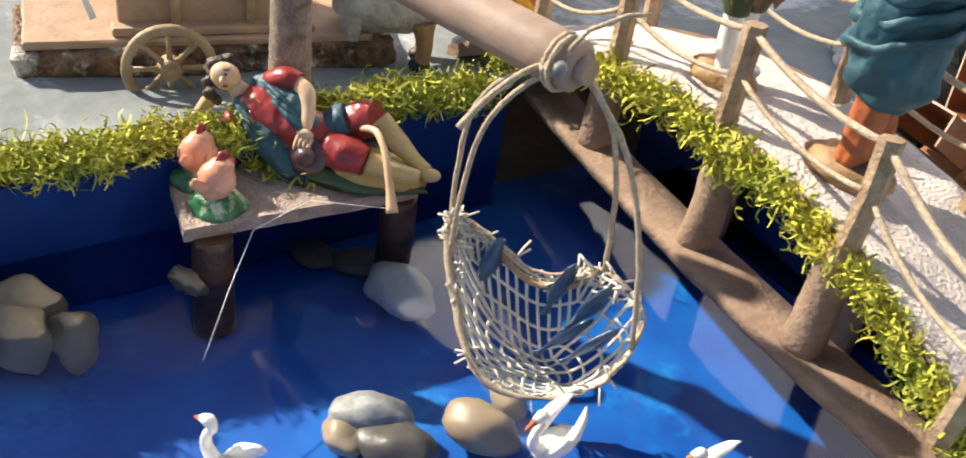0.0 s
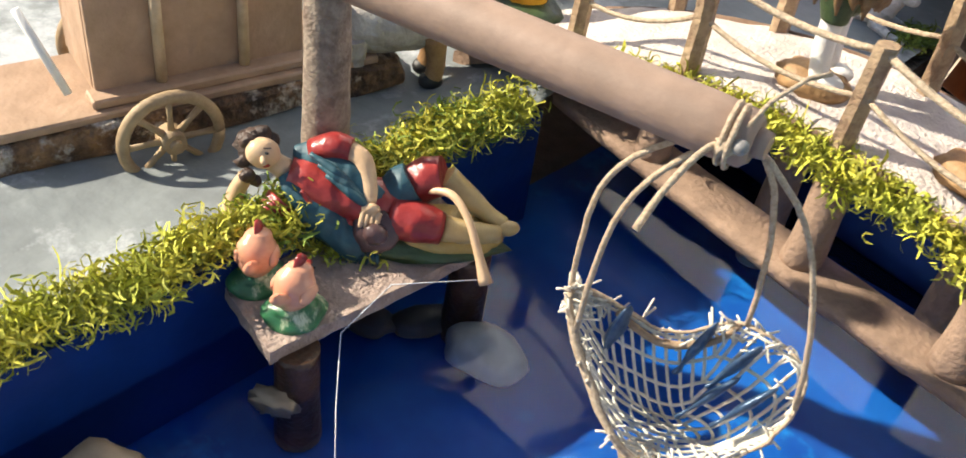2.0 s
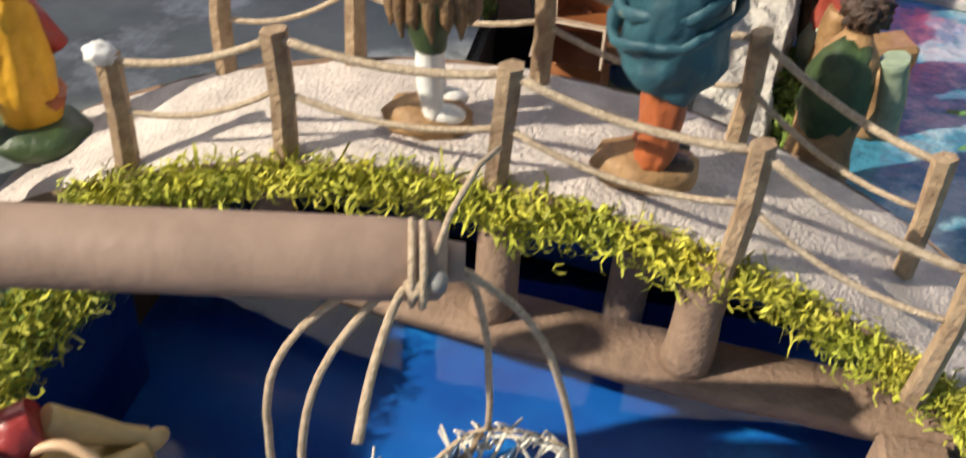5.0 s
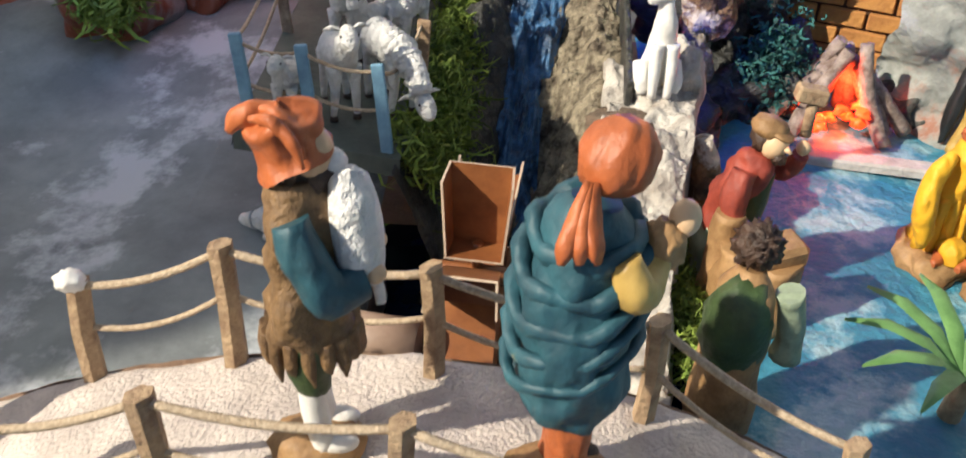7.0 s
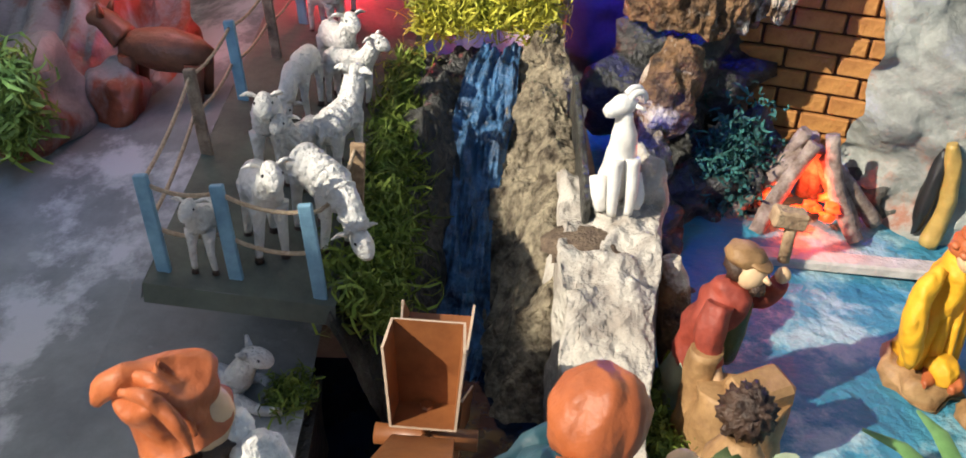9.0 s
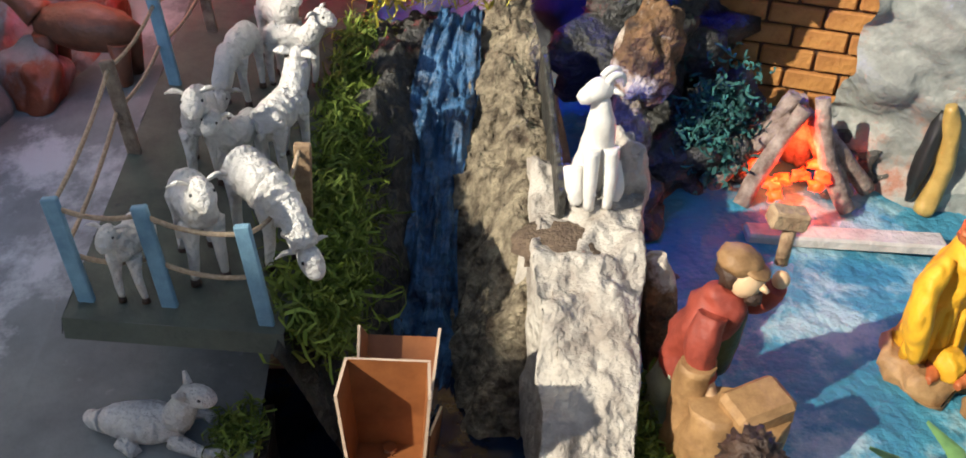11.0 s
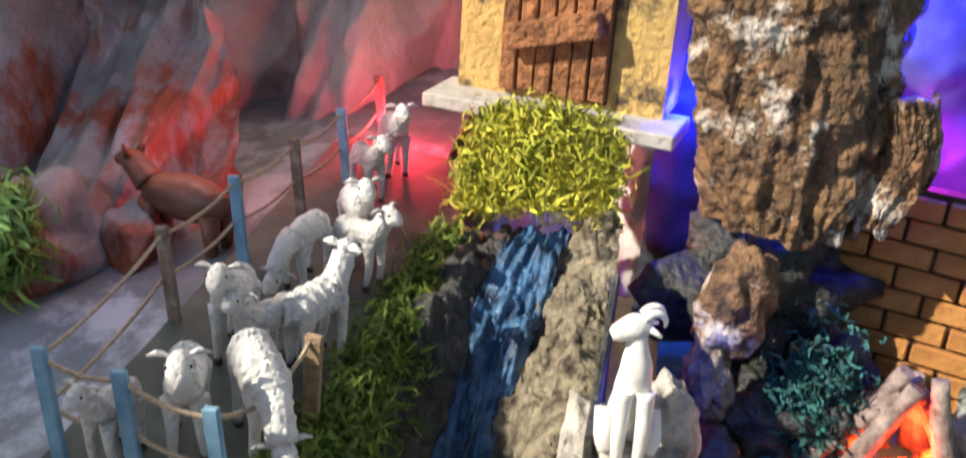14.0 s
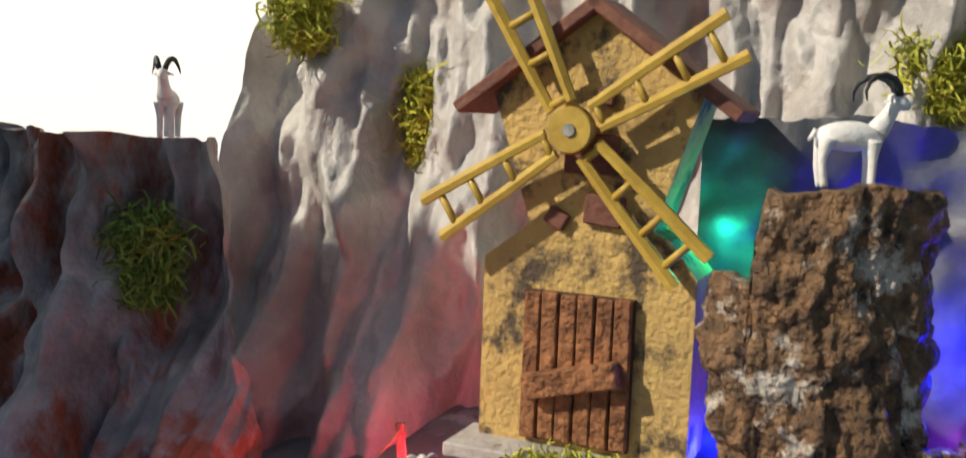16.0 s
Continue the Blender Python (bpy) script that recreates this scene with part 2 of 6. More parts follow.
surf = bpy.data.materials.new("clear_water_surface")
surf.use_nodes = True
sn, sl = surf.node_tree.nodes, surf.node_tree.links
clear, gloss, fres, blend = sn.new("ShaderNodeBsdfTransparent"), sn.new("ShaderNodeBsdfGlossy"), sn.new("ShaderNodeFresnel"), sn.new("ShaderNodeMixShader")
clear.inputs["Color"].default_value = (0.93, 0.97, 1.0, 1)
gloss.inputs["Roughness"].default_value = 0.03
fres.inputs["IOR"].default_value = 1.36
rip, ripb, ripc = sn.new("ShaderNodeTexNoise"), sn.new("ShaderNodeBump"), sn.new("ShaderNodeTexCoord")
rip.inputs["Scale"].default_value, ripb.inputs["Strength"].default_value, ripb.inputs["Distance"].default_value = 22, 0.12, 0.004
sl.new(ripc.outputs["Object"], rip.inputs["Vector"])
sl.new(rip.outputs["Fac"], ripb.inputs["Height"])
sl.new(ripb.outputs["Normal"], gloss.inputs["Normal"])
sl.new(fres.outputs["Fac"], blend.inputs["Fac"])
sl.new(clear.outputs["BSDF"], blend.inputs[1])
sl.new(gloss.outputs["BSDF"], blend.inputs[2])
sl.new(blend.outputs["Shader"], sn["Material Output"].inputs["Surface"])
M["surface"] = surf
# emission added to push the white backdrop to overexposure; it is no lamp
bright = bpy.data.materials.new("white_backdrop_added_glow")
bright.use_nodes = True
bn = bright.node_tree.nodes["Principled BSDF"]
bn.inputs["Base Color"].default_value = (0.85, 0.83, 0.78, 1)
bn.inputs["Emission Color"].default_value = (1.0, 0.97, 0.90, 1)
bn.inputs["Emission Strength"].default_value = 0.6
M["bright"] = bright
line_mat = bpy.data.materials.new("clear_fishing_line")
line_mat.use_nodes = True
line_mat.node_tree.nodes["Principled BSDF"].inputs["Base Color"].default_value = (0.75, 0.78, 0.82, 1)
line_mat.node_tree.nodes["Principled BSDF"].inputs["Roughness"].default_value = 0.2
M["line"] = line_mat


# ---- shape helpers; all lengths below are decimetres ----
class Shape:
    """Collects solids into one mesh, each with its own material."""

    def __init__(self):
        self.bm, self.mats = bmesh.new(), []

    def _mark(self, faces, key):
        if key not in self.mats:
            self.mats.append(key)
        i = self.mats.index(key)
        for f in faces:
            f.material_index, f.smooth = i, True

    def ell(self, c, r, key, rot=(0, 0, 0), rough=0.0, freq=3.0, seed=0.0, sub=3):
        got = bmesh.ops.create_icosphere(self.bm, subdivisions=sub, radius=1.0)["verts"]
        m = Matrix.LocRotScale(Vector(c), Euler([radians(a) for a in rot]), Vector(r))
        for v in got:
            p = v.co.normalized()
            if rough:
                p = p * (1 + rough * noise.noise(p * freq + Vector((seed, seed * 1.7, 3.1))))
            v.co = m @ p
        self._mark({f for v in got for f in v.link_faces}, key)
        return self

    def tube(self, pts, radii, key, n=8, flat=1.0, rough=0.0, smooth=True):
        pts = [Vector(p) for p in pts]
        radii = list(radii) if hasattr(radii, "__len__") else [radii] * len(pts)
        if n >= 8 and 3 <= len(pts) <= 7:
            # round the bends
            more, wide, last = [], [], len(pts) - 1
            for i in range(last):
                p0, p1, p2, p3 = pts[max(i - 1, 0)], pts[i], pts[i + 1], pts[min(i + 2, last)]
                for t in (0.0, 0.25, 0.5, 0.75):
                    more.append(0.5 * (2 * p1 + (p2 - p0) * t + (2 * p0 - 5 * p1 + 4 * p2 - p3) * t * t + (3 * p1 - p0 - 3 * p2 + p3) * t ** 3))
                    wide.append(radii[i] + (radii[i + 1] - radii[i]) * t * t * (3 - 2 * t))
            pts, radii = more + [pts[-1]], wide + [radii[-1]]
        rings, ref = [], None
        for i, p in enumerate(pts):
            d = (pts[min(i + 1, len(pts) - 1)] - pts[max(i - 1, 0)]).normalized()
            if ref is None:
                ref = d.orthogonal().normalized()
            ref = (ref - d * ref.dot(d)).normalized()
            side = d.cross(ref)
            ring = []
            for k in range(n):
                a = 2 * math.pi * k / n
                q = ref * math.cos(a) * radii[i] + side * math.sin(a) * radii[i] * flat
                if rough:
                    q = q * (1 + rough * noise.noise((p + q) * 9))
                ring.append(self.bm.verts.new(p + q))
            rings.append(ring)
        faces = []
        for a, b in zip(rings, rings[1:]):
            for k in range(n):
                faces.append(self.bm.faces.new((a[k], a[(k + 1) % n], b[(k + 1) % n], b[k])))
        caps = [self.bm.faces.new(rings[0][::-1]), self.bm.faces.new(rings[-1])]
        self._mark(faces + caps, key)
        for f in caps:
            f.smooth = False
        if not smooth:
            for f in faces:
                f.smooth = False
        return self

    def box(self, c, s, key, rot=(0, 0, 0), bevel=0.0, jitter=0.0, cuts=0):
        got = bmesh.ops.create_cube(self.bm, size=1.0)["verts"]
        faces = list({f for v in got for f in v.link_faces})
        m = Matrix.LocRotScale(Vector(c), Euler([radians(a) for a in rot]), Vector(s))
        for v in got:
            v.co = m @ v.co
        edges = list({e for v in got for e in v.link_edges})
        if bevel:
            out = bmesh.ops.bevel(self.bm, geom=edges, offset=bevel, segments=1, affect="EDGES", profile=0.5)
            faces = list({f for v in out["verts"] for f in v.link_faces} | set(f for f in faces if f.is_valid))
        if cuts:
            out = bmesh.ops.subdivide_edges(self.bm, edges=list({e for f in faces for e in f.edges}), cuts=cuts, use_grid_fill=True)
            faces = list({f for f in self.bm.faces if any(e in f.edges for e in ())} | set(g for g in out["geom"] if isinstance(g, bmesh.types.BMFace)) | {f for f in faces if f.is_valid})
        if jitter:
            for v in {v for f in faces for v in f.verts}:
                v.co += noise.noise_vector(v.co * 7) * jitter
        self._mark(faces, key)
        for f in faces:
            f.smooth = False
        return self

    def sheet(self, fn, nu, nv, key, close_u=False):
        grid = [[self.bm.verts.new(fn(i / (nu - 1), j / (nv - 1))) for j in range(nv)] for i in range(nu)]
        faces = [self.bm.faces.new((grid[i][j], grid[i + 1][j], grid[i + 1][j + 1], grid[i][j + 1])) for i in range(nu - 1) for j in range(nv - 1)]
        self._mark(faces, key)
        return grid

    def link(self, name, parent=None, label=""):
        bmesh.ops.scale(self.bm, vec=(0.1, 0.1, 0.1), verts=self.bm.verts)
        bmesh.ops.recalc_face_normals(self.bm, faces=self.bm.faces)
        me = bpy.data.meshes.new(name)
        self.bm.to_mesh(me)
        self.bm.free()
        for k in self.mats:
            me.materials.append(M[k])
        ob = new(name, me)
        if parent:
            ob.parent = parent
        return tagged(ob, label)


def thing(name, label, category, at=(0, 0, 0), turn=0.0, group="", kind=""):
    """An Empty at a thing's base, which takes its parts."""
    ob = new(name)
    ob.empty_display_size = 0.02
    ob.matrix_world = pose(at[0] / 10, at[1] / 10, at[2] / 10, 0, 0, turn)
    return tagged(ob, label, category, group, kind)


def single(shape, name, label, category, at=(0, 0, 0), turn=0.0, group="", kind="", size=1.0, stretch=(1, 1, 1)):
    """A thing of one mesh."""
    ob = shape.link(name)
    ob.matrix_world = pose(at[0] / 10, at[1] / 10, at[2] / 10, 0, 0, turn) @ Matrix.Diagonal((size * stretch[0], size * stretch[1], size * stretch[2], 1))
    return tagged(ob, label, category, group, kind)


def strands(name, label, spots, key, length, width, seed, lift=0.5, droop=0.0):
    """Curly strands of dyed moss: short bent ribbons round each given (place, normal)."""
    rng = np.random.default_rng(seed)
    verts, faces = [], []
    for p, nrm in spots:
        p, nrm = np.array(p, float), np.array(nrm, float)
        d = rng.normal(size=3)
        d = d - nrm * (d @ nrm)
        d = d / (np.linalg.norm(d) + 1e-6) + nrm * rng.uniform(0.0, 2 * lift)
        d /= np.linalg.norm(d)
        axis = rng.normal(size=3)
        axis /= np.linalg.norm(axis)
        bend = rng.uniform(0.7, 1.9)
        side = np.cross(d, rng.normal(size=3))
        side /= np.linalg.norm(side) + 1e-6
        step, w, q, n0 = length * rng.uniform(0.5, 1.3) / 4, width * rng.uniform(0.6, 1.3), p.copy(), len(verts)
        for k in range(5):
            ww = w * (1.0 if 0 < k < 4 else 0.5)
            verts += [q - side * ww, q + side * ww]
            q = q + d * step
            d = d + np.cross(axis, d) * bend + np.array([0, 0, -droop * 0.5])
            d /= np.linalg.norm(d)
        faces += [(n0 + 2 * k, n0 + 2 * k + 1, n0 + 2 * k + 3, n0 + 2 * k + 2) for k in range(4)]
    me = bpy.data.meshes.new(name)
    me.from_pydata((np.array(verts) / 10).tolist(), [], faces)
    me.materials.append(M[key])
    return tagged(new(name, me), label, "moss", "", "stuff")


def fbm(x, y, z=0.0, f=1.0, octaves=4):
    return noise.fractal(Vector((x * f, y * f, z * f)), 1.0, 2.1, octaves)


def ridge(x, y, z=0.0, f=1.0):
    return 1 - abs(noise.noise(Vector((x * f, y * f, z * f)))) * 2 + 0.35 * (1 - abs(noise.noise(Vector((x * f * 2.3, y * f * 2.3, z * f * 2.3 + 5)))) * 2)


def crumple(x, z, seed=0.0, f=1.0):
    """The straight creases and flat facets of crumpled stiff paper."""
    total = 0.0
    for k, (deg, q, amp) in enumerate(((82, 0.55, 1.1), (100, 0.95, 0.75), (60, 0.7, 0.55), (122, 1.25, 0.35), (88, 2.0, 0.28), (28, 0.5, 0.40), (74, 3.3, 0.10))):
        a = radians(deg)
        w = 0.6 * noise.noise(Vector((x * 0.9 * f, z * 0.6 * f, seed + 7.3 * k)))
        s = f * q * (x * math.sin(a) + z * math.cos(a)) + w + 0.37 * k + seed
        total += amp * abs((s % 1.0) * 2 - 1)
    return total


# ---- the setting ----
def arch(x):
    """Height of the bridge's deck."""
    return 1.36 - 0.13 * (x - 0.12) ** 2


def near_y(x):
    return 3.28 - 0.05 * x - 0.03 * x * x


def far_y(x):
    return 4.12 - 0.03 * max(0, x) - 0.13 * max(0, x - 0.9) ** 2


def ledge_y(x):
    return 3.20 - 0.06 * x + 0.03 * (x - 1) ** 2 - 0.03


# water and basin
s = Shape()
s.sheet(lambda u, v: (-1.6 + 3.6 * u, -3.0 + 7.6 * v, -0.07 + 0.01 * fbm(u * 9, v * 18)), 60, 120, "water")
single(s, "basin_floor", "bright blue painted floor of the basin", "floor", kind="structure")
s = Shape()
s.sheet(lambda u, v: (-1.41 + 3.1 * u, -3.0 + 7.3 * v, 0.29), 8, 16, "surface")
single(s, "water", "clear still water over the blue basin", "water", kind="structure").visible_shadow = False
s = Shape()
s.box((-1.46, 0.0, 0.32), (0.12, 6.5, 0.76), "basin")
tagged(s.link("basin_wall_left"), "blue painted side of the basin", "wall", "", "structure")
# wall added under the bridge, in the shade-darkened blue
s = Shape()
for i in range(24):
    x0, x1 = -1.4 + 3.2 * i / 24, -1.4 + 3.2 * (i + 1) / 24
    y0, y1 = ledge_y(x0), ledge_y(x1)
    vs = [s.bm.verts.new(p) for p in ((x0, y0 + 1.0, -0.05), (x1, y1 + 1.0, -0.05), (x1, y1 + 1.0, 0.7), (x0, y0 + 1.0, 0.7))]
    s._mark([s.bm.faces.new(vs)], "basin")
tagged(s.link("basin_wall_back"), "added back of the basin, shade darkened into its blue", "wall", "", "structure")
s = Shape()


def ledge(u, v):
    x = -1.5 + 3.5 * u
    y0 = ledge_y(x)
    prof = [(0.27, 0.60), (0.01, 0.61), (0.0, 0.67), (0.015, 0.69), (0.16, 0.695), (0.29, 0.68), (0.30, 0.60)]
    k = min(int(v * 6 + 0.5), 6)
    dy, z = prof[k]
    w = 0.006 * fbm(x * 4, dy * 5, z)
    return (x, y0 + dy + w, z + 0.6 * w)


s.sheet(ledge, 90, 7, "ledge")
single(s, "ledge", "brown plastered ledge along the edge of the basin", "ledge", kind="structure")
s = Shape()
s.box((1.78, 0.0, 0.34), (0.26, 6.1, 0.76), "ledge", bevel=0.02)
single(s, "basin_rim", "brown plastered rim at the basin's side", "ledge", kind="structure")


# ground: the bank with the wagon, the path, the pen's slope and the hollow of the pool
def ground_z(x, y):
    z = 0.62 + 0.10 * max(0.0, min(1.0, (x + 2.0) / 0.6))
    k = max(0.0, min(1.0, (y - 3.0) / 1.2))
    z += 0.13 * k
    z += 0.30 * max(0.0, min(1.0, (y - 6.0) / 2.0)) + 0.12 * max(0.0, y - 7.0) * max(0.0, min(1.0, (x + 3.5) / 2.5))
    z += 0.04 * fbm(x, y, 0, 0.9)
    return z


s = Shape()
s.sheet(lambda u, v: ((x := -9.0 + 7.58 * u), (y := -4.0 + 18.0 * v), ground_z(x, y)), 70, 130, "ground")
s.sheet(lambda u, v: ((x := -1.42 + 1.09 * u), (y := 4.15 + 9.3 * v), ground_z(x, y)), 16, 80, "ground")
single(s, "ground", "blue-grey painted ground with pale brushed patches", "ground", kind="structure")
s = Shape()


def sand(u, v):
    x = -2.1 + 4.6 * u
    y = near_y(x) + 0.02 + (far_y(x) - near_y(x)) * v
    e = min(v, 1 - v)
    drop = 0.03 * max(0, 1 - e / 0.06)
    z = max(arch(x), 0.72) + 0.012 * fbm(x, y, 0, 6) + 0.02 * fbm(x, y, 2, 2) - drop
    return (x, y + 0.02 * fbm(x, v, 1, 4), z)


s.sheet(sand, 130, 30, "sand")
s.sheet(lambda u, v: ((x := -2.1 + 4.6 * u), near_y(x) + (far_y(x) - near_y(x)) * v, max(arch(x), 0.72) - 0.09), 60, 4, "ledge")
for edge in (near_y, far_y):
    s.sheet(lambda u, v: ((x := -2.1 + 4.6 * u), edge(x) + 0.012 * fbm(x * 8, v), max(arch(x), 0.72) - 0.10 * v), 90, 4, "ledge")
bridge = thing("bridge", "arched toy footbridge covered with pale sand over the blue water", "bridge")
s.link("deck", bridge, "sand-covered arched deck")
for x, y in ((-0.80, 3.44), (0.16, 3.33), (0.94, 3.23), (-0.3, 4.0), (0.7, 3.95)):
    s = Shape()
    s.tube([(x, y, 0.0 if y > 3.6 else 0.68), (x + 0.01, y, 0.95), (x, y + 0.01, arch(x) - 0.03)], [0.098, 0.09, 0.088], "ledge", 14, rough=0.12)
    s.link("support_log", bridge, "brown plastered log")

s = Shape()
s.sheet(lambda u, v: ((x := 1.42 + 7.6 * u), (y := 4.0 + 9.0 * v), 0.47 - 0.06 * max(0.0, min(1.0, (x - 2.5) / 1.0)) + 0.015 * fbm(x, y, 0, 2)), 90, 90, "floor_blue")
s.sheet(lambda u, v: ((x := 1.9 + 7 * u), (y := -3.5 + 7.6 * v), 0.55 + 0.04 * fbm(x, y, 0, 1)), 30, 40, "floor_blue")
single(s, "floor", "blue-green painted floor with pale patches brightened for sunlight", "floor", kind="structure")
s = Shape()
s.sheet(lambda u, v: (-0.9 + 2.4 * u, 4.0 + 2.6 * v, 0.28 + 0.01 * fbm(u * 6, v * 6)), 30, 30, "pool")
single(s, "pool", "dark water of the waterwheel's pool", "water", kind="structure")
s = Shape()
s.box((-0.34, 5.0, 0.42), (0.1, 1.7, 0.7), "rock_d", jitter=0.03, cuts=3)
single(s, "pool_bank", "dark rough bank of the pool", "rock", kind="structure")

# backdrop, unseen sun blocker and table
# white sheet that glows only to look overexposed
s = Shape()
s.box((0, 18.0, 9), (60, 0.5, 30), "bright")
single(s, "backdrop", "white backdrop behind the crib, brightened by added glow", "backdrop", kind="structure")
# added out of view: its outline cuts the sun to shape the shadow edge
s = Shape()
cut = [(-1.75, -5), (-1.75, 11.2), (1.4, 11.2), (2.9, 11.35), (3.7, 11.65), (4.7, 12.15), (5.3, 12.15), (6.3, 11.0), (8.0, 9.6), (11.0, 7.0), (20, 4.0), (20, -5)]
for off in (0, 0.6):
    s._mark([s.bm.faces.new([s.bm.verts.new((-12.8 + off, y, z)) for y, z in cut])], "wall")
single(s, "sun_blocker_left", "unseen white sun blocker that shades the pen and cliffs", "wall", kind="structure")
s = Shape()
s.box((0, 5.5, -0.35), (24, 24, 0.5), "ledge")
single(s, "table", "broad table that carries the crib", "table", kind="structure")


# mountains of crumpled painted paper
def crag_y(x, z):
    v = max(0.0, min(1.0, (z - 0.8) / 3.2))
    near = max(0.0, min(1.0, (-1.5 - x) / 0.9))
    return 9.8 - (2.1 + 0.6 * near) * (1 - v) ** 2.2 + 0.4 * fbm(x, z * 0.4, 1.5, 0.9, 2) + 0.55 * (crumple(x, z * 0.55, 1.3, 0.9) - 1.9) + 0.28 * crumple(x, z * 0.9, 8.1, 1.7) + 0.03 * crumple(x, z, 2.2, 5.0)


def cliff_y(x, z):
    v = (z - 0.5) / 7.0
    return 11.5 - 2.2 * (1 - v) ** 3 + 0.3 * fbm(x, z * 0.4, 4.5, 0.9, 2) + 0.50 * (crumple(x, z * 0.55, 3.3, 0.8) - 1.0) + 0.23 * crumple(x, z * 0.9, 5.1, 1.6) + 0.03 * crumple(x, z, 6.2, 5.0) - 0.9 * max(0, (x - 1.5) * 0.35)


def crag(u, v):
    x = -7.5 + 5.16 * u
    top = 4.08 + 0.12 * fbm(x, 3, 0, 1.3) - 0.5 * max(0.0, (x + 2.54) / 0.20)
    z = 0.8 + (top - 0.8) * v
    return (x, crag_y(x, z), z)


def crag_foot(u, v):
    """The low flank that runs on from the crag to the sheep pen."""
    x = -2.38 + 0.98 * u
    top = 3.6 - 2.3 * min(1.0, u * 1.15) ** 0.6
    z = 0.8 + (top - 0.8) * v
    return (x, crag_y(x, z) - 0.02, z)


def cliff(u, v):
    x = -3.4 + 13.0 * u
    z = 0.5 + 7.0 * v
    return (x, cliff_y(x, z), z)


s = Shape()
s.sheet(crag, 230, 190, "rock")
s.sheet(crag_foot, 110, 120, "rock")
single(s, "mountain_low", "grey-brown crumpled rock face with reddish stains", "rock face", kind="structure")
s = Shape()
s.sheet(cliff, 380, 230, "rock_p")
single(s, "mountain_high", "tall grey crumpled rock face behind the windmill", "rock face", kind="structure")


# ---- things at the basin ----
def dock():
    d = thing("fishing_dock", "small rough wooden dock on dark wet posts", "dock", (-1.2, 1.8, 0))
    s = Shape()
    c = [(-0.98, 1.165), (-0.90, 2.36), (-1.50, 2.42), (-1.47, 1.25)]
    lo = [s.bm.verts.new((x + 1.2, y - 1.8, 0.505)) for x, y in c]
    hi = [s.bm.verts.new((x + 1.2, y - 1.8, 0.575)) for x, y in c]
    fs = [s.bm.faces.new(hi), s.bm.faces.new(lo[::-1])] + [s.bm.faces.new((lo[i], lo[(i + 1) % 4], hi[(i + 1) % 4], hi[i])) for i in range(4)]
    s._mark(fs, "board")
    bmesh.ops.subdivide_edges(s.bm, edges=s.bm.edges[:], cuts=14, use_grid_fill=True)
    for v in s.bm.verts:
        v.co += noise.noise_vector(v.co * 14) * 0.008
    for f in s.bm.faces:
        f.smooth, f.material_index = False, 0
    s.link("deck_board", d)
    for x, y in ((-0.98, 1.30), (-0.96, 2.30)):
        s = Shape()
        s.tube([(x + 1.2, y - 1.8, -0.05), (x + 1.2, y - 1.8, 0.25), (x + 1.2, y - 1.8, 0.51)], [0.105, 0.10, 0.095], "wood_dark", 16, rough=0.05)
        s.link("post", d, "dark wet wooden post")
    s = Shape()
    s.ell((0.22, -0.62, 0.27), (0.11, 0.06, 0.055), "stone_b", (10, 0, 30), 0.5, 4, 2.0)
    s.link("shell", d, "brown glossy shell glued to the post")


def pole():
    s = Shape()
    s.tube([(0, 0, 0), (0.01, 0, 0.6), (-0.01, 0.01, 1.2), (0, 0, 1.85)], [0.115, 0.105, 0.10, 0.095], "wood_grey", 16, rough=0.07)
    p = thing("crane", "grey wooden pole with a brown tube as crane arm", "crane", (-1.664, 1.977, 0.62))
    s.link("pole", p, "grey weathered wooden pole")
    s = Shape()
    a, b = Vector((-0.14, -0.03, 1.13)), Vector((1.80, 0.37, 1.15))
    s.tube([a.lerp(b, k / 12) for k in range(13)] + [b + (b - a) * 0.012], [0.112] * 12 + [0.105, 0.08], "beam", 24)
    s.link("arm", p, "thick brown painted cardboard tube")
    s = Shape()
    s.tube([b, b + (b - a) * 0.035], [0.06, 0.05], "beam", 14)
    s.ell(b + (b - a) * 0.0 + Vector((0.02, -0.1, 0.02)), (0.03, 0.03, 0.03), "stone_g", sub=2)
    s.link("peg", p, "peg that holds the twine")


def pebble(name, label, at, r, key, turn, seed):
    s = Shape()
    s.ell((0, 0, r[2] * 0.55), r, key, (0, 0, 0), 0.28, 1.3, seed)
    single(s, name, label, "stone", at, turn, "pebbles in the basin")


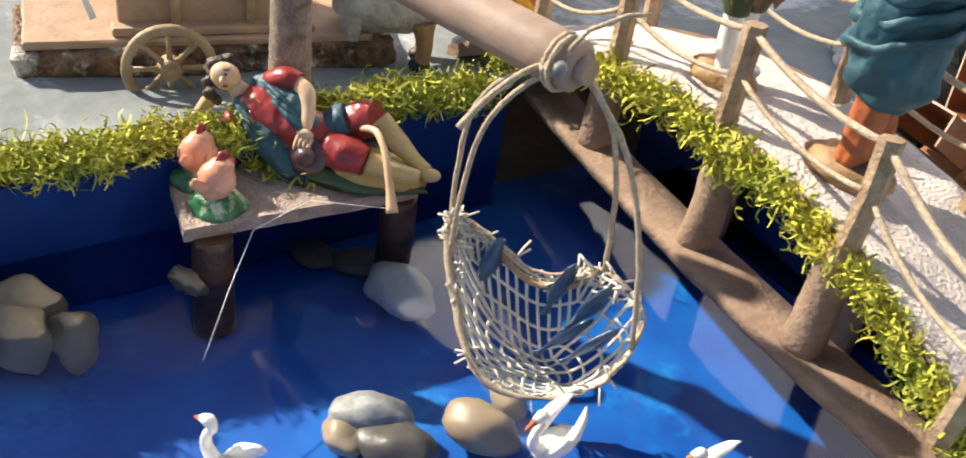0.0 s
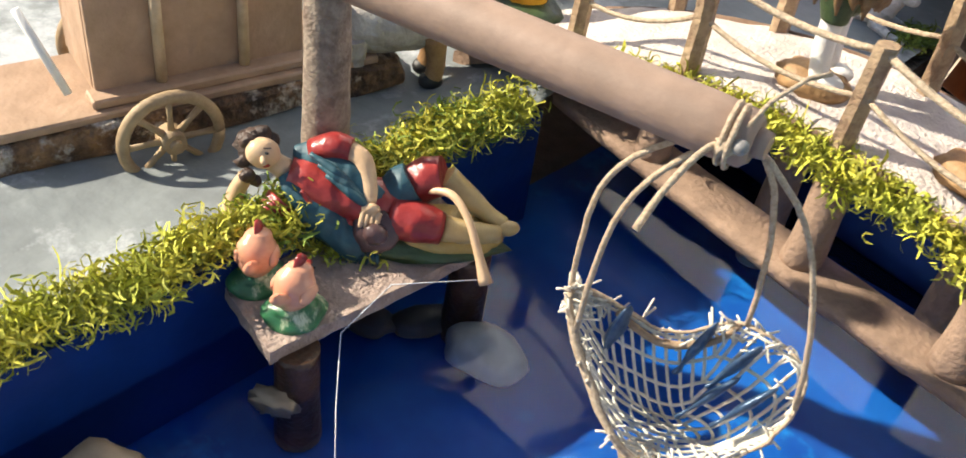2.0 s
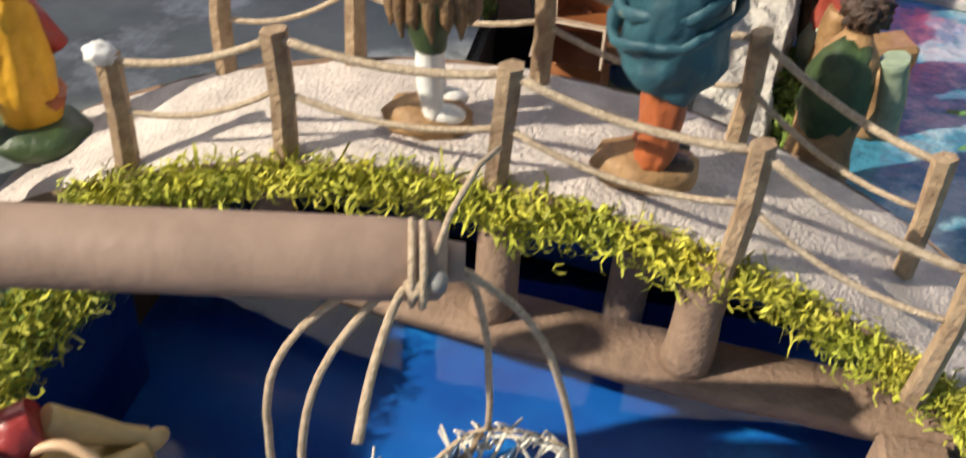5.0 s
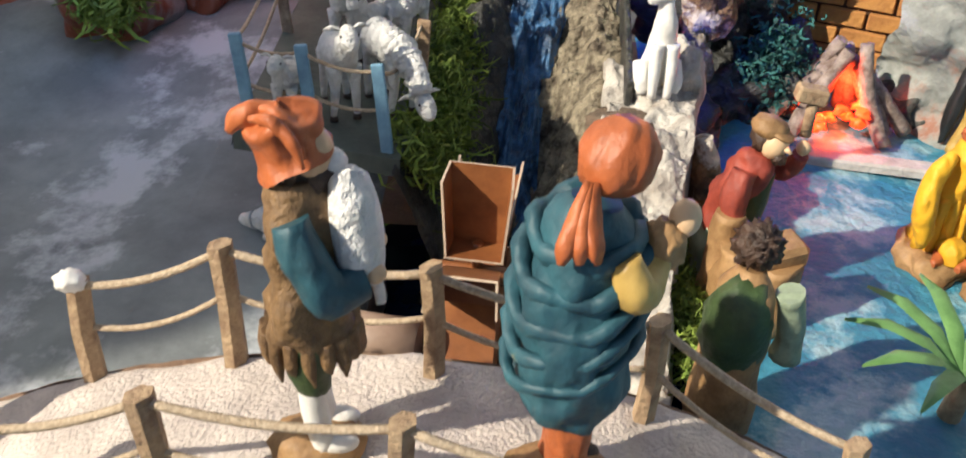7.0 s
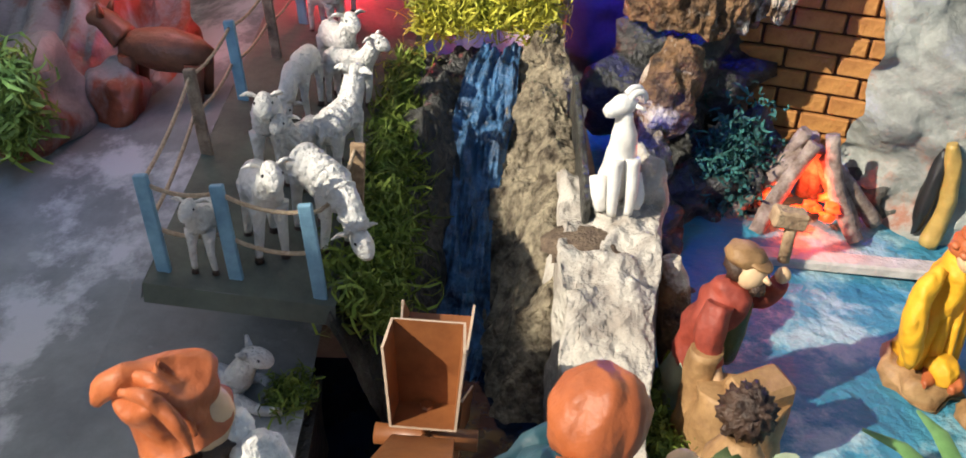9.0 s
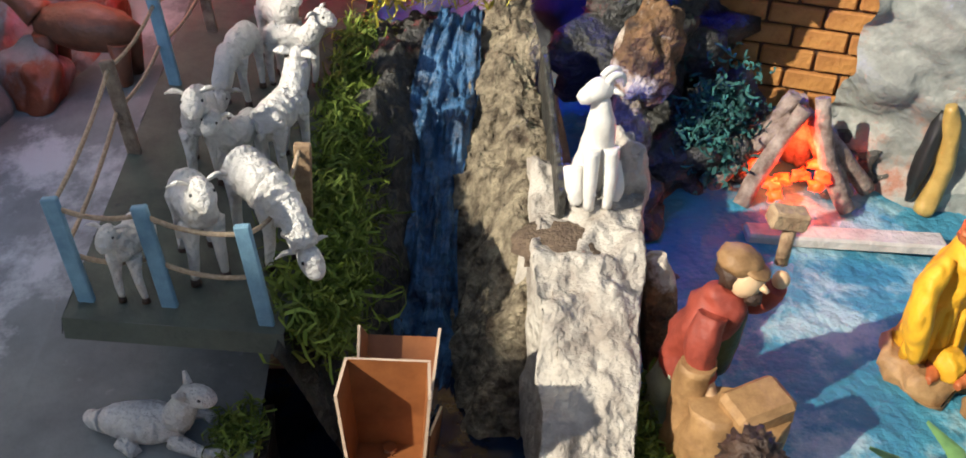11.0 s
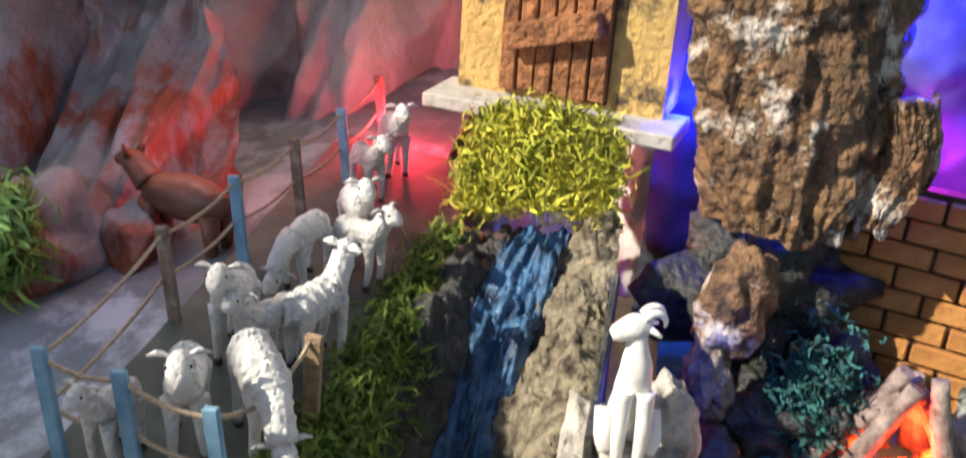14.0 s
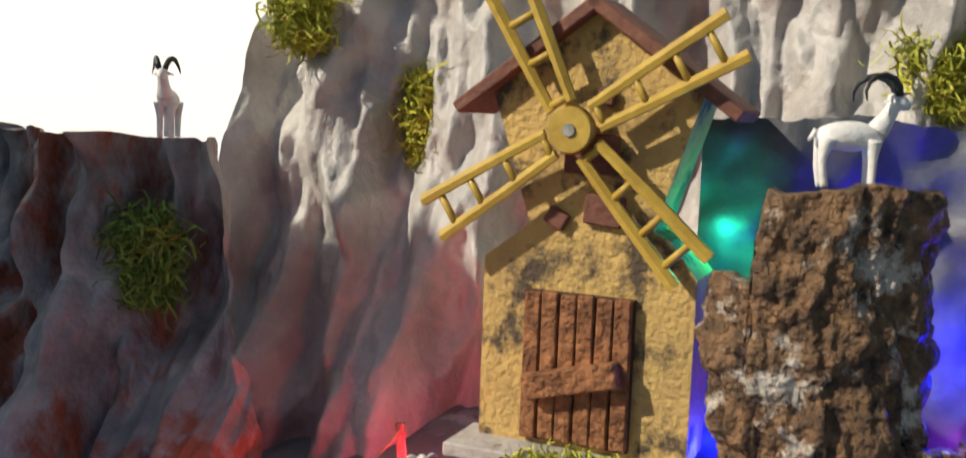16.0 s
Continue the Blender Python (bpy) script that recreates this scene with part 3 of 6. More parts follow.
def swan(at, turn):
    s = Shape()
    s.ell((0, 0, 0.09), (0.20, 0.115, 0.10), "white", rough=0.1)
    s.tube([(0.13, 0, 0.10), (0.22, 0, 0.20), (0.21, 0, 0.32), (0.16, 0, 0.40), (0.19, 0, 0.45), (0.25, 0, 0.43)], [0.06, 0.042, 0.034, 0.034, 0.045, 0.03], "white", 10)
    s.tube([(0.25, 0, 0.43), (0.30, 0, 0.40), (0.33, 0, 0.385)], [0.026, 0.016, 0.006], "orange", 8)
    for y in (-1, 1):
        s.tube([(0.12, 0.08 * y, 0.10), (0.0, 0.13 * y, 0.22), (-0.10, 0.11 * y, 0.33), (-0.16, 0.07 * y, 0.42)], [0.05, 0.10, 0.075, 0.015], "white", 12, 0.45, 0.15)
        s.ell((0.22, 0.03 * y, 0.455), (0.009, 0.006, 0.009), "black", sub=1)
    single(s, "swan_figurine", "white glazed toy swan with an orange beak on the water", "swan figurine", at, turn, "swans on the water", size=0.60)


def chick(at, turn):
    s = Shape()
    s.tube([(0, 0, 0.0), (0, 0, 0.03), (0.005, 0, 0.09), (0, 0, 0.135)], [0.135, 0.14, 0.115, 0.06], "green_g", 24, 0.92, 0.25)
    s.tube([(0, -0.035, 0.11), (0, -0.02, 0.17), (0, 0.0, 0.25), (0, 0.03, 0.315), (0, 0.04, 0.345)], [0.055, 0.088, 0.092, 0.062, 0.02], "peach", 20, 0.92, 0.05)
    for x in (-1, 1):
        s.ell((0.08 * x, -0.01, 0.215), (0.022, 0.06, 0.05), "peach", (15, 0, 0), 0.15)
        s.ell((0.042 * x, 0.075, 0.305), (0.008, 0.006, 0.009), "black", sub=1)
    s.tube([(0, -0.06, 0.18), (0, -0.12, 0.23), (0, -0.135, 0.275)], [0.06, 0.04, 0.012], "peach", 12, 0.7)
    s.tube([(0, 0.0, 0.335), (0, 0.04, 0.37), (0, 0.08, 0.345)], [0.016, 0.026, 0.008], "red", 10, 0.5, 0.3)
    s.tube([(0, 0.085, 0.305), (0, 0.118, 0.29)], [0.02, 0.003], "red", 8)
    single(s, "chick_figurine", "glazed peach chick on a green base on the dock", "chick figurine", at, turn, "chicks on the dock", stretch=(0.92, 0.92, 0.80))


def fisherman():
    """The reclining fisherman: head towards the pole, feet towards the water."""
    s = Shape()
    s.ell((-0.05, -0.02, 0.04), (0.56, 0.17, 0.06), "green", rough=0.4, freq=6)
    s.ell((0.28, 0.02, 0.07), (0.28, 0.16, 0.075), "ochre", (0, 4, 6), 0.12)
    # head thrown back, with dark curls
    s.ell((-0.545, -0.01, 0.395), (0.072, 0.066, 0.082), "skin", (25, -35, 0), 0.05)
    s.ell((-0.595, 0.04, 0.385), (0.082, 0.075, 0.088), "hair", (0, -25, 0), 0.35, 5)
    for x, y, z, r in ((-0.625, -0.03, 0.355, 0.035), (-0.60, -0.075, 0.315, 0.034), (-0.575, -0.06, 0.28, 0.03), (-0.56, 0.055, 0.455, 0.04), (-0.61, 0.0, 0.44, 0.036), (-0.52, 0.06, 0.42, 0.035)):
        s.ell((x, y, z), (r, r * 0.85, r), "hair", (0, 0, 0), 0.5, 4, x * 9, 2)
    s.tube([(-0.535, -0.062, 0.425), (-0.525, -0.086, 0.405), (-0.52, -0.072, 0.395)], [0.009, 0.015, 0.011], "skin", 8)
    for x, z in ((-0.565, 0.425), (-0.515, 0.438)):
        s.ell((x, -0.066, z), (0.011, 0.006, 0.008), "black", sub=1)
        s.tube([(x - 0.016, -0.058, z + 0.018), (x + 0.016, -0.056, z + 0.022)], 0.004, "hair", 5)
    s.ell((-0.518, -0.068, 0.372), (0.017, 0.008, 0.007), "red", (0, -20, 0), sub=2)
    s.tube([(-0.505, 0, 0.35), (-0.43, 0, 0.30)], [0.046, 0.055], "skin", 12)
    # red shirt
    s.tube([(-0.44, 0, 0.29), (-0.30, 0, 0.25), (-0.12, -0.01, 0.20), (0.08, 0, 0.17)], [0.095, 0.135, 0.13, 0.11], "red", 20, rough=0.18)
    for k in range(4):
        x = -0.36 + 0.085 * k
        s.tube([(x, -0.115, 0.30 - 0.05 * k), (x + 0.05, -0.13, 0.24 - 0.035 * k), (x + 0.05, -0.12, 0.19 - 0.03 * k)], [0.01, 0.024, 0.01], "red", 8, 1, 0.2)
    # teal cloak over both shoulders, with a fringe
    s.tube([(-0.44, -0.05, 0.33), (-0.36, -0.11, 0.26), (-0.24, -0.145, 0.17), (-0.13, -0.155, 0.09), (-0.08, -0.155, 0.04)], [0.035, 0.06, 0.08, 0.085, 0.07], "teal", 16, 0.55, 0.3)
    s.tube([(-0.42, 0.05, 0.36), (-0.30, 0.03, 0.385), (-0.18, -0.03, 0.345), (-0.08, -0.06, 0.28), (0.0, -0.05, 0.24)], [0.045, 0.07, 0.075, 0.07, 0.05], "teal", 16, 0.6, 0.3)
    for k in range(3):
        s.tube([(-0.34 + 0.04 * k, -0.01 - 0.03 * k, 0.425 - 0.03 * k), (-0.22 + 0.04 * k, -0.06 - 0.025 * k, 0.385 - 0.035 * k), (-0.10 + 0.03 * k, -0.09 - 0.02 * k, 0.31 - 0.03 * k)], [0.010, 0.022, 0.008], "teal", 8, 1, 0.2)
    for k in range(9):
        x = -0.17 + 0.02 * k
        s.tube([(x, -0.185, 0.06), (x + 0.006, -0.20, 0.025), (x + 0.012 * math.sin(k), -0.205, -0.0)], [0.010, 0.010, 0.005], "teal", 6)
    # the arm that props the head
    s.tube([(-0.44, -0.09, 0.20), (-0.49, -0.14, 0.15), (-0.53, -0.145, 0.11)], [0.085, 0.078, 0.06], "red", 14, 1, 0.2)
    s.tube([(-0.51, -0.14, 0.11), (-0.60, -0.12, 0.085), (-0.675, -0.075, 0.10), (-0.665, -0.04, 0.18), (-0.62, -0.02, 0.27)], [0.05, 0.05, 0.046, 0.04, 0.034], "skin", 14)
    # the arm across the body, its fingers over the hat
    s.tube([(-0.34, 0.06, 0.38), (-0.26, 0.06, 0.42), (-0.17, 0.05, 0.42)], [0.06, 0.072, 0.06], "red", 16, 1, 0.25)
    s.tube([(-0.18, 0.05, 0.42), (-0.115, 0.02, 0.40), (-0.075, -0.05, 0.32), (-0.06, -0.10, 0.265)], [0.048, 0.046, 0.038, 0.03], "skin", 14)
    s.ell((-0.055, -0.12, 0.25), (0.045, 0.028, 0.04), "skin", (30, 0, 0))
    for k in range(4):
        x = -0.088 + 0.023 * k
        s.tube([(x + 0.005, -0.13, 0.245), (x, -0.158, 0.21), (x - 0.004, -0.165, 0.18)], [0.014, 0.012, 0.008], "skin", 8)
    # brown hat
    s.ell((-0.02, -0.155, 0.155), (0.105, 0.022, 0.10), "hat", (-28, 0, 0), 0.12, 3)
    s.ell((-0.02, -0.185, 0.165), (0.055, 0.04, 0.05), "hat", (-28, 0, 0), 0.15, 3)
    # breeches and bare legs
    s.tube([(0.06, -0.05, 0.17), (0.16, -0.08, 0.18), (0.26, -0.075, 0.165)], [0.105, 0.095, 0.075], "red", 18, 1, 0.18)
    s.tube([(0.06, 0.06, 0.19), (0.15, 0.09, 0.29), (0.24, 0.09, 0.33)], [0.095, 0.095, 0.085], "red", 18, 1, 0.18)
    s.tube([(0.03, 0.03, 0.22), (0.08, 0.05, 0.265), (0.11, 0.06, 0.285)], [0.10, 0.105, 0.10], "teal", 16, 1, 0.12)
    s.tube([(0.25, 0.09, 0.32), (0.35, 0.08, 0.24), (0.47, 0.08, 0.14), (0.54, 0.07, 0.10)], [0.062, 0.056, 0.04, 0.04], "ochre_l", 14)
    s.tube([(0.26, -0.075, 0.16), (0.38, -0.05, 0.13), (0.52, 0.0, 0.10)], [0.062, 0.056, 0.042], "ochre_l", 14)
    s.ell((0.56, 0.05, 0.10), (0.06, 0.04, 0.035), "ochre_l", (0, 0, 20))
    ang = math.degrees(math.atan2(2.31 - 1.66, -0.88 + 1.62))
    single(s, "fisherman_figurine", "painted reclining fisherman figurine in red and teal on the dock", "figurine", (-1.24, 1.99, 0.575), ang)
    s = Shape()
    pts = [Vector(p) for p in ((-1.12, 2.12, 0.86), (-1.0, 2.15, 0.90), (-0.88, 2.14, 0.85), (-0.78, 2.12, 0.74), (-0.69, 2.10, 0.62))]
    s.tube(pts, [0.016, 0.019, 0.018, 0.02, 0.032], "skin", 10)
    rod = thing("fishing_rod", "bent cream twig rod with clear fishing line", "fishing rod", (0, 0, 0))
    s.link("rod", rod, "bent cream twig")
    s = Shape()
    s.tube([(-0.70, 2.10, 0.64), (-0.95, 1.78, 0.61), (-0.92, 1.48, 0.53), (-0.70, 1.28, 0.41), (-0.42, 1.05, 0.28)], 0.0022, "line", 6)
    s.link("fishing_line", rod, "clear shiny nylon line")


def net():
    """The landing net: a sagging gauze scoop with a frayed hem, hung on twine loops from the crane's peg."""
    n = thing("fishing_net", "small net of white gauze hung on twine loops, holding fish", "net", (0.14, 2.33, 0))
    hem = [Vector(p) for p in ((-0.45, -0.15, 0.82), (-0.25, -0.22, 0.56), (0.02, -0.25, 0.34), (0.20, -0.13, 0.27), (0.37, 0.06, 0.35), (0.47, 0.18, 0.56), (0.42, 0.29, 0.79), (0.12, 0.29, 0.80), (-0.10, 0.15, 0.66), (-0.29, 0.02, 0.74))]
    count_hem = len(hem)
    low = Vector((0.10, 0.09, 0.22))

    def rim(a):
        f = (a / (2 * math.pi)) % 1.0 * count_hem
        i, t = int(f), f % 1.0
        p0, p1, p2, p3 = (hem[(i + k) % count_hem] for k in (-1, 0, 1, 2))
        return 0.5 * (2 * p1 + (p2 - p0) * t + (2 * p0 - 5 * p1 + 4 * p2 - p3) * t * t + (3 * p1 - p0 - 3 * p2 + p3) * t ** 3)

    def bag(a, t):
        """From the hem (t = 0) down to the lowest point (t = 1)."""
        p = rim(a)
        q = low + (p - low) * (1 - t)
        q.z -= 0.16 * math.sin(math.pi * t) * max(0.0, min(1.0, (p.z - 0.3) / 0.4))
        return q + noise.noise_vector(q * 5) * 0.012

    # a square gauze: cords run both ways across the scoop
    def cloth(u, v):
        """A square of gauze laid into the scoop; u, v from -1 to 1."""
        r = max(abs(u), abs(v))
        if r < 1e-6:
            return bag(0, 1)
        return bag(math.atan2(v, u) + 0.6, 1 - r)

    count = 14
    for way in (0, 1):
        for k in range(count):
            w = -0.97 + 1.94 * k / (count - 1)
            s = Shape()
            pts = [cloth(q, w) if way else cloth(w, q) for q in (-1 + 2 * j / 24 for j in range(25))]
            s.tube(pts, 0.0082, "net", 5)
            s.link("mesh_cord", n)
    s = Shape()
    pts = [rim(2 * math.pi * k / 56) + noise.noise_vector(Vector((k * 0.7, 0, 0))) * 0.012 for k in range(57)]
    s.tube(pts, [0.008 + 0.012 * max(0, math.cos((k - 6) / 56 * 6.28)) for k in range(57)], "rope", 8, rough=0.4)
    s.link("hem", n, "frayed twine hem")
    rng = random.Random(4)
    s = Shape()
    for k in range(230):
        a = rng.choice((rng.gauss(0.0, 0.15), rng.gauss(0.05, 0.25), rng.gauss(4.4, 0.35), rng.uniform(0, 6.28)))
        p = bag(a, rng.uniform(0, 0.10))
        d = Vector((rng.uniform(-1, 1), rng.uniform(-1, 1), rng.uniform(-0.5, 1.1))) * rng.uniform(0.03, 0.10)
        s.tube([p, p + d * 0.5 + Vector((0, 0, 0.008)), p + d], 0.0055, "net", 4)
    tagged(s.link("frayed_threads", n, "frayed cream thread ends"), kind="stuff")
    peg = Vector((-0.02, 0.03, 1.76))
    for a, bend in ((0.0, 0.23), (0.38, 0.17), (4.35, 0.10), (3.35, 0.14)):
        s = Shape()
        e = rim(a)
        out = Vector((e.x, e.y, 0)).normalized()
        pts = []
        for k in range(15):
            t = k / 14
            pts.append(peg.lerp(e, t) + out * bend * math.sin(math.pi * t ** 0.7) + Vector((0, 0, 0.06 * math.sin(math.pi * t))) + noise.noise_vector(Vector((k * 0.5, a, 0))) * 0.008)
        s.tube(pts, 0.0125, "rope", 8)
        s.link("twine_loop", n, "bent pale twine")
    s = Shape()
    s.tube([peg, peg + Vector((-0.05, -0.16, 0.0)), peg + Vector((-0.07, -0.33, -0.10)), peg + Vector((-0.07, -0.46, -0.22))], [0.012, 0.0125, 0.013, 0.015], "rope", 8)
    s.link("loose_twine", n, "loose end of twine")
    s = Shape()
    for k in range(2):
        q = Vector((-0.07 + 0.03 * k, -0.01, 1.77))
        s.tube([q + Vector((-0.03 * math.cos(b), 0.11 * math.cos(b), 0.11 * math.sin(b))) for b in [i * 0.524 for i in range(13)]], 0.011, "rope", 6)
    s.ell((-0.03, -0.1, 1.77), (0.035, 0.03, 0.035), "rope", rough=0.6, freq=5)
    s.tube([(0.0, -0.05, 1.84), (0.02, 0.02, 1.93), (0.06, 0.16, 1.99), (0.1, 0.24, 2.0)], 0.009, "rope", 6)
    s.link("knot", n, "twine knot round the tube")
    s = Shape()
    s.tube([rim(5.75) + Vector((0.03, 0.0, -0.03)), Vector((-0.12, 0.10, 0.62)), Vector((0.05, 0.21, 0.68)), rim(4.4)], [0.014, 0.018, 0.015, 0.01], "wood", 8, rough=0.2)
    s.link("twig", n, "bare twig across the net")
    for k, (x, y, z, tilt, turn) in enumerate(((-0.12, 2.30, 0.66, 80, 30), (0.16, 2.50, 0.66, 74, 40), (0.33, 2.54, 0.66, 66, 30), (0.30, 2.46, 0.50, 50, 50), (0.45, 2.48, 0.56, 52, 45))):
        f = thing("fish", "small blue-grey toy fish lying in the net", "fish figurine", (x, y, z), turn, "fish in the net")
        s = Shape()
        s.tube([(math.cos(radians(tilt)) * q, 0, math.sin(radians(tilt)) * q) for q in (-0.17, -0.12, 0.0, 0.11, 0.16)], [0.036, 0.018, 0.055, 0.036, 0.006], "fish", 10, 0.4)
        s.link("body", f)


def wheel_mesh(s, r, key):
    n = 28
    s.tube([(0, math.cos(2 * math.pi * k / n) * r, math.sin(2 * math.pi * k / n) * r) for k in range(n + 1)], 0.026, key, 8, 1.2)


def wagon():
    w = thing("wagon", "brown toy farm wagon with plank sides and spoked wheels", "wagon", (-2.55, 1.85, 0.5), -12.5)
    s = Shape()
    s.box((-0.12, 0.02, 0.20), (0.70, 2.15, 0.16), "bark", bevel=0.02, jitter=0.035, cuts=6)
    s.link("bed", w, "rough bark-covered wagon bed")
    s = Shape()
    s.box((-0.12, -0.02, 0.30), (0.60, 1.95, 0.05), "wagon", bevel=0.01, jitter=0.008, cuts=3)
    s.link("floor_board", w, "brown painted floor board")
    for x in (0.03, -0.44):
        s = Shape()
        s.box((x, 0.04, 0.62), (0.045, 1.06, 0.56), "wagon", bevel=0.008)
        s.link("side_board", w)
    for y in (-0.47, 0.55):
        s = Shape()
        s.box((-0.2, y, 0.60), (0.42, 0.045, 0.52), "wagon", bevel=0.008)
        s.link("end_board", w)
    for y in (-0.18, 0.24):
        s = Shape()
        s.tube([(0.075, y, 0.34), (0.08, y, 0.98)], 0.028, "stake", 10)
        s.link("stake", w, "pale round stake")
    s = Shape()
    s.box((0.08, 0.04, 0.35), (0.13, 1.14, 0.05), "wagon", bevel=0.01)
    s.link("sill", w)
    s = Shape()
    s.tube([(0.1, -0.62, 0.42), (-0.05, -0.75, 0.8)], 0.02, "white", 8)
    s.link("crank", w, "white wire rod")
    for x, y in ((0.38, -0.25), (-0.62, -0.25)):
        rim = Shape()
        wheel_mesh(rim, 0.232, "wheel")
        wheel = rim.link("wheel", w, "ochre spoked wheel")
        wheel.location = (x / 10, y / 10, 0.0245)
        s = Shape()
        s.tube([(-0.05, 0, 0), (0.055, 0, 0)], [0.065, 0.055], "wheel", 14)
        s.tube([(0.05, 0, 0), (0.075, 0, 0)], [0.032, 0.026], "wheel", 10)
        s.link("hub", wheel)
        for k in range(8):
            a = 2 * math.pi * k / 8
            s = Shape()
            s.tube([(0, 0.04 * math.cos(a), 0.04 * math.sin(a)), (0, 0.12 * math.cos(a), 0.12 * math.sin(a)), (0, 0.225 * math.cos(a), 0.225 * math.sin(a))], [0.02, 0.014, 0.02], "wheel", 6)
            s.link("spoke", wheel)


def rope_between(s, a, b, sag, r=0.013):
    a, b = Vector(a), Vector(b)
    s.tube([a.lerp(b, k / 8) - Vector((0, 0, sag * 4 * (k / 8) * (1 - k / 8))) for k in range(9)], r, "rope", 6)


def railing():
    near = [(-1.37, 3.36, 1.08), (-0.68, 3.34, 1.30), (0.13, 3.30, 1.34), (0.985, 3.17, 1.27), (1.70, 3.02, 1.05)]
    far = [(-1.24, 4.09, 1.12), (-0.63, 4.07, 1.36), (0.18, 4.03, 1.38), (1.01, 3.98, 1.27), (1.72, 3.62, 1.05)]
    for side, key in ((near, "wood"), (far, "wood")):
        fence = thing("rope_railing", "railing of rough sticks joined by twine along the bridge", "railing", side[2], 0, "bridge railings")
        o = Vector(side[2])
        tops = []
        rng = random.Random(len(tops) + int(side[0][1] * 10))
        for p in side:
            b = Vector(p) - o
            t = b + Vector((rng.uniform(-0.03, 0.03), rng.uniform(-0.03, 0.03), 0.5))
            tops.append(t)
            s = Shape()
            mid = b.lerp(t, 0.5) + Vector((rng.uniform(-0.015, 0.015), 0, 0))
            s.tube([b - Vector((0, 0, 0.12)), mid, t], [0.055, 0.05, 0.052], key, 6, 0.75, 0.2, smooth=False)
            s.link("post", fence, "rough split stick")
            if p is side[0]:
                s = Shape()
                s.ell(t + Vector((-0.02, -0.01, 0.0)), (0.06, 0.05, 0.045), "white", rough=0.4, freq=3)
                s.link("glue_blob", fence, "white glue on the post's tip")
        for a, b in zip(tops, tops[1:]):
            s = Shape()
            rope_between(s, a - Vector((0, 0, 0.03)), b - Vector((0, 0, 0.03)), 0.05, 0.017)
            s.link("top_rope", fence)
            s = Shape()
            rope_between(s, a - Vector((0, 0, 0.24)), b - Vector((0, 0, 0.24)), 0.07)
            s.link("low_rope", fence)


def figure_base(s, r=0.2):
    s.ell((0, 0, 0.05), (r, r * 0.75, 0.075), "stand", rough=0.2)


def girdle(s, z, rx, ry, tilt, thick, key, turn=0.0, start=0.0, end=6.283):
    """A roll of cloth laid round a body."""
    pts = []
    for k in range(21):
        a = start + (end - start) * k / 20
        pts.append((rx * math.cos(a), ry * math.sin(a), z + tilt * math.sin(a + turn) + 0.01 * math.sin(5 * a)))
    s.tube(pts, [thick * (0.7 + 0.4 * math.sin(k * 0.9) ** 2) for k in range(21)], key, 8, 0.7, 0.15)


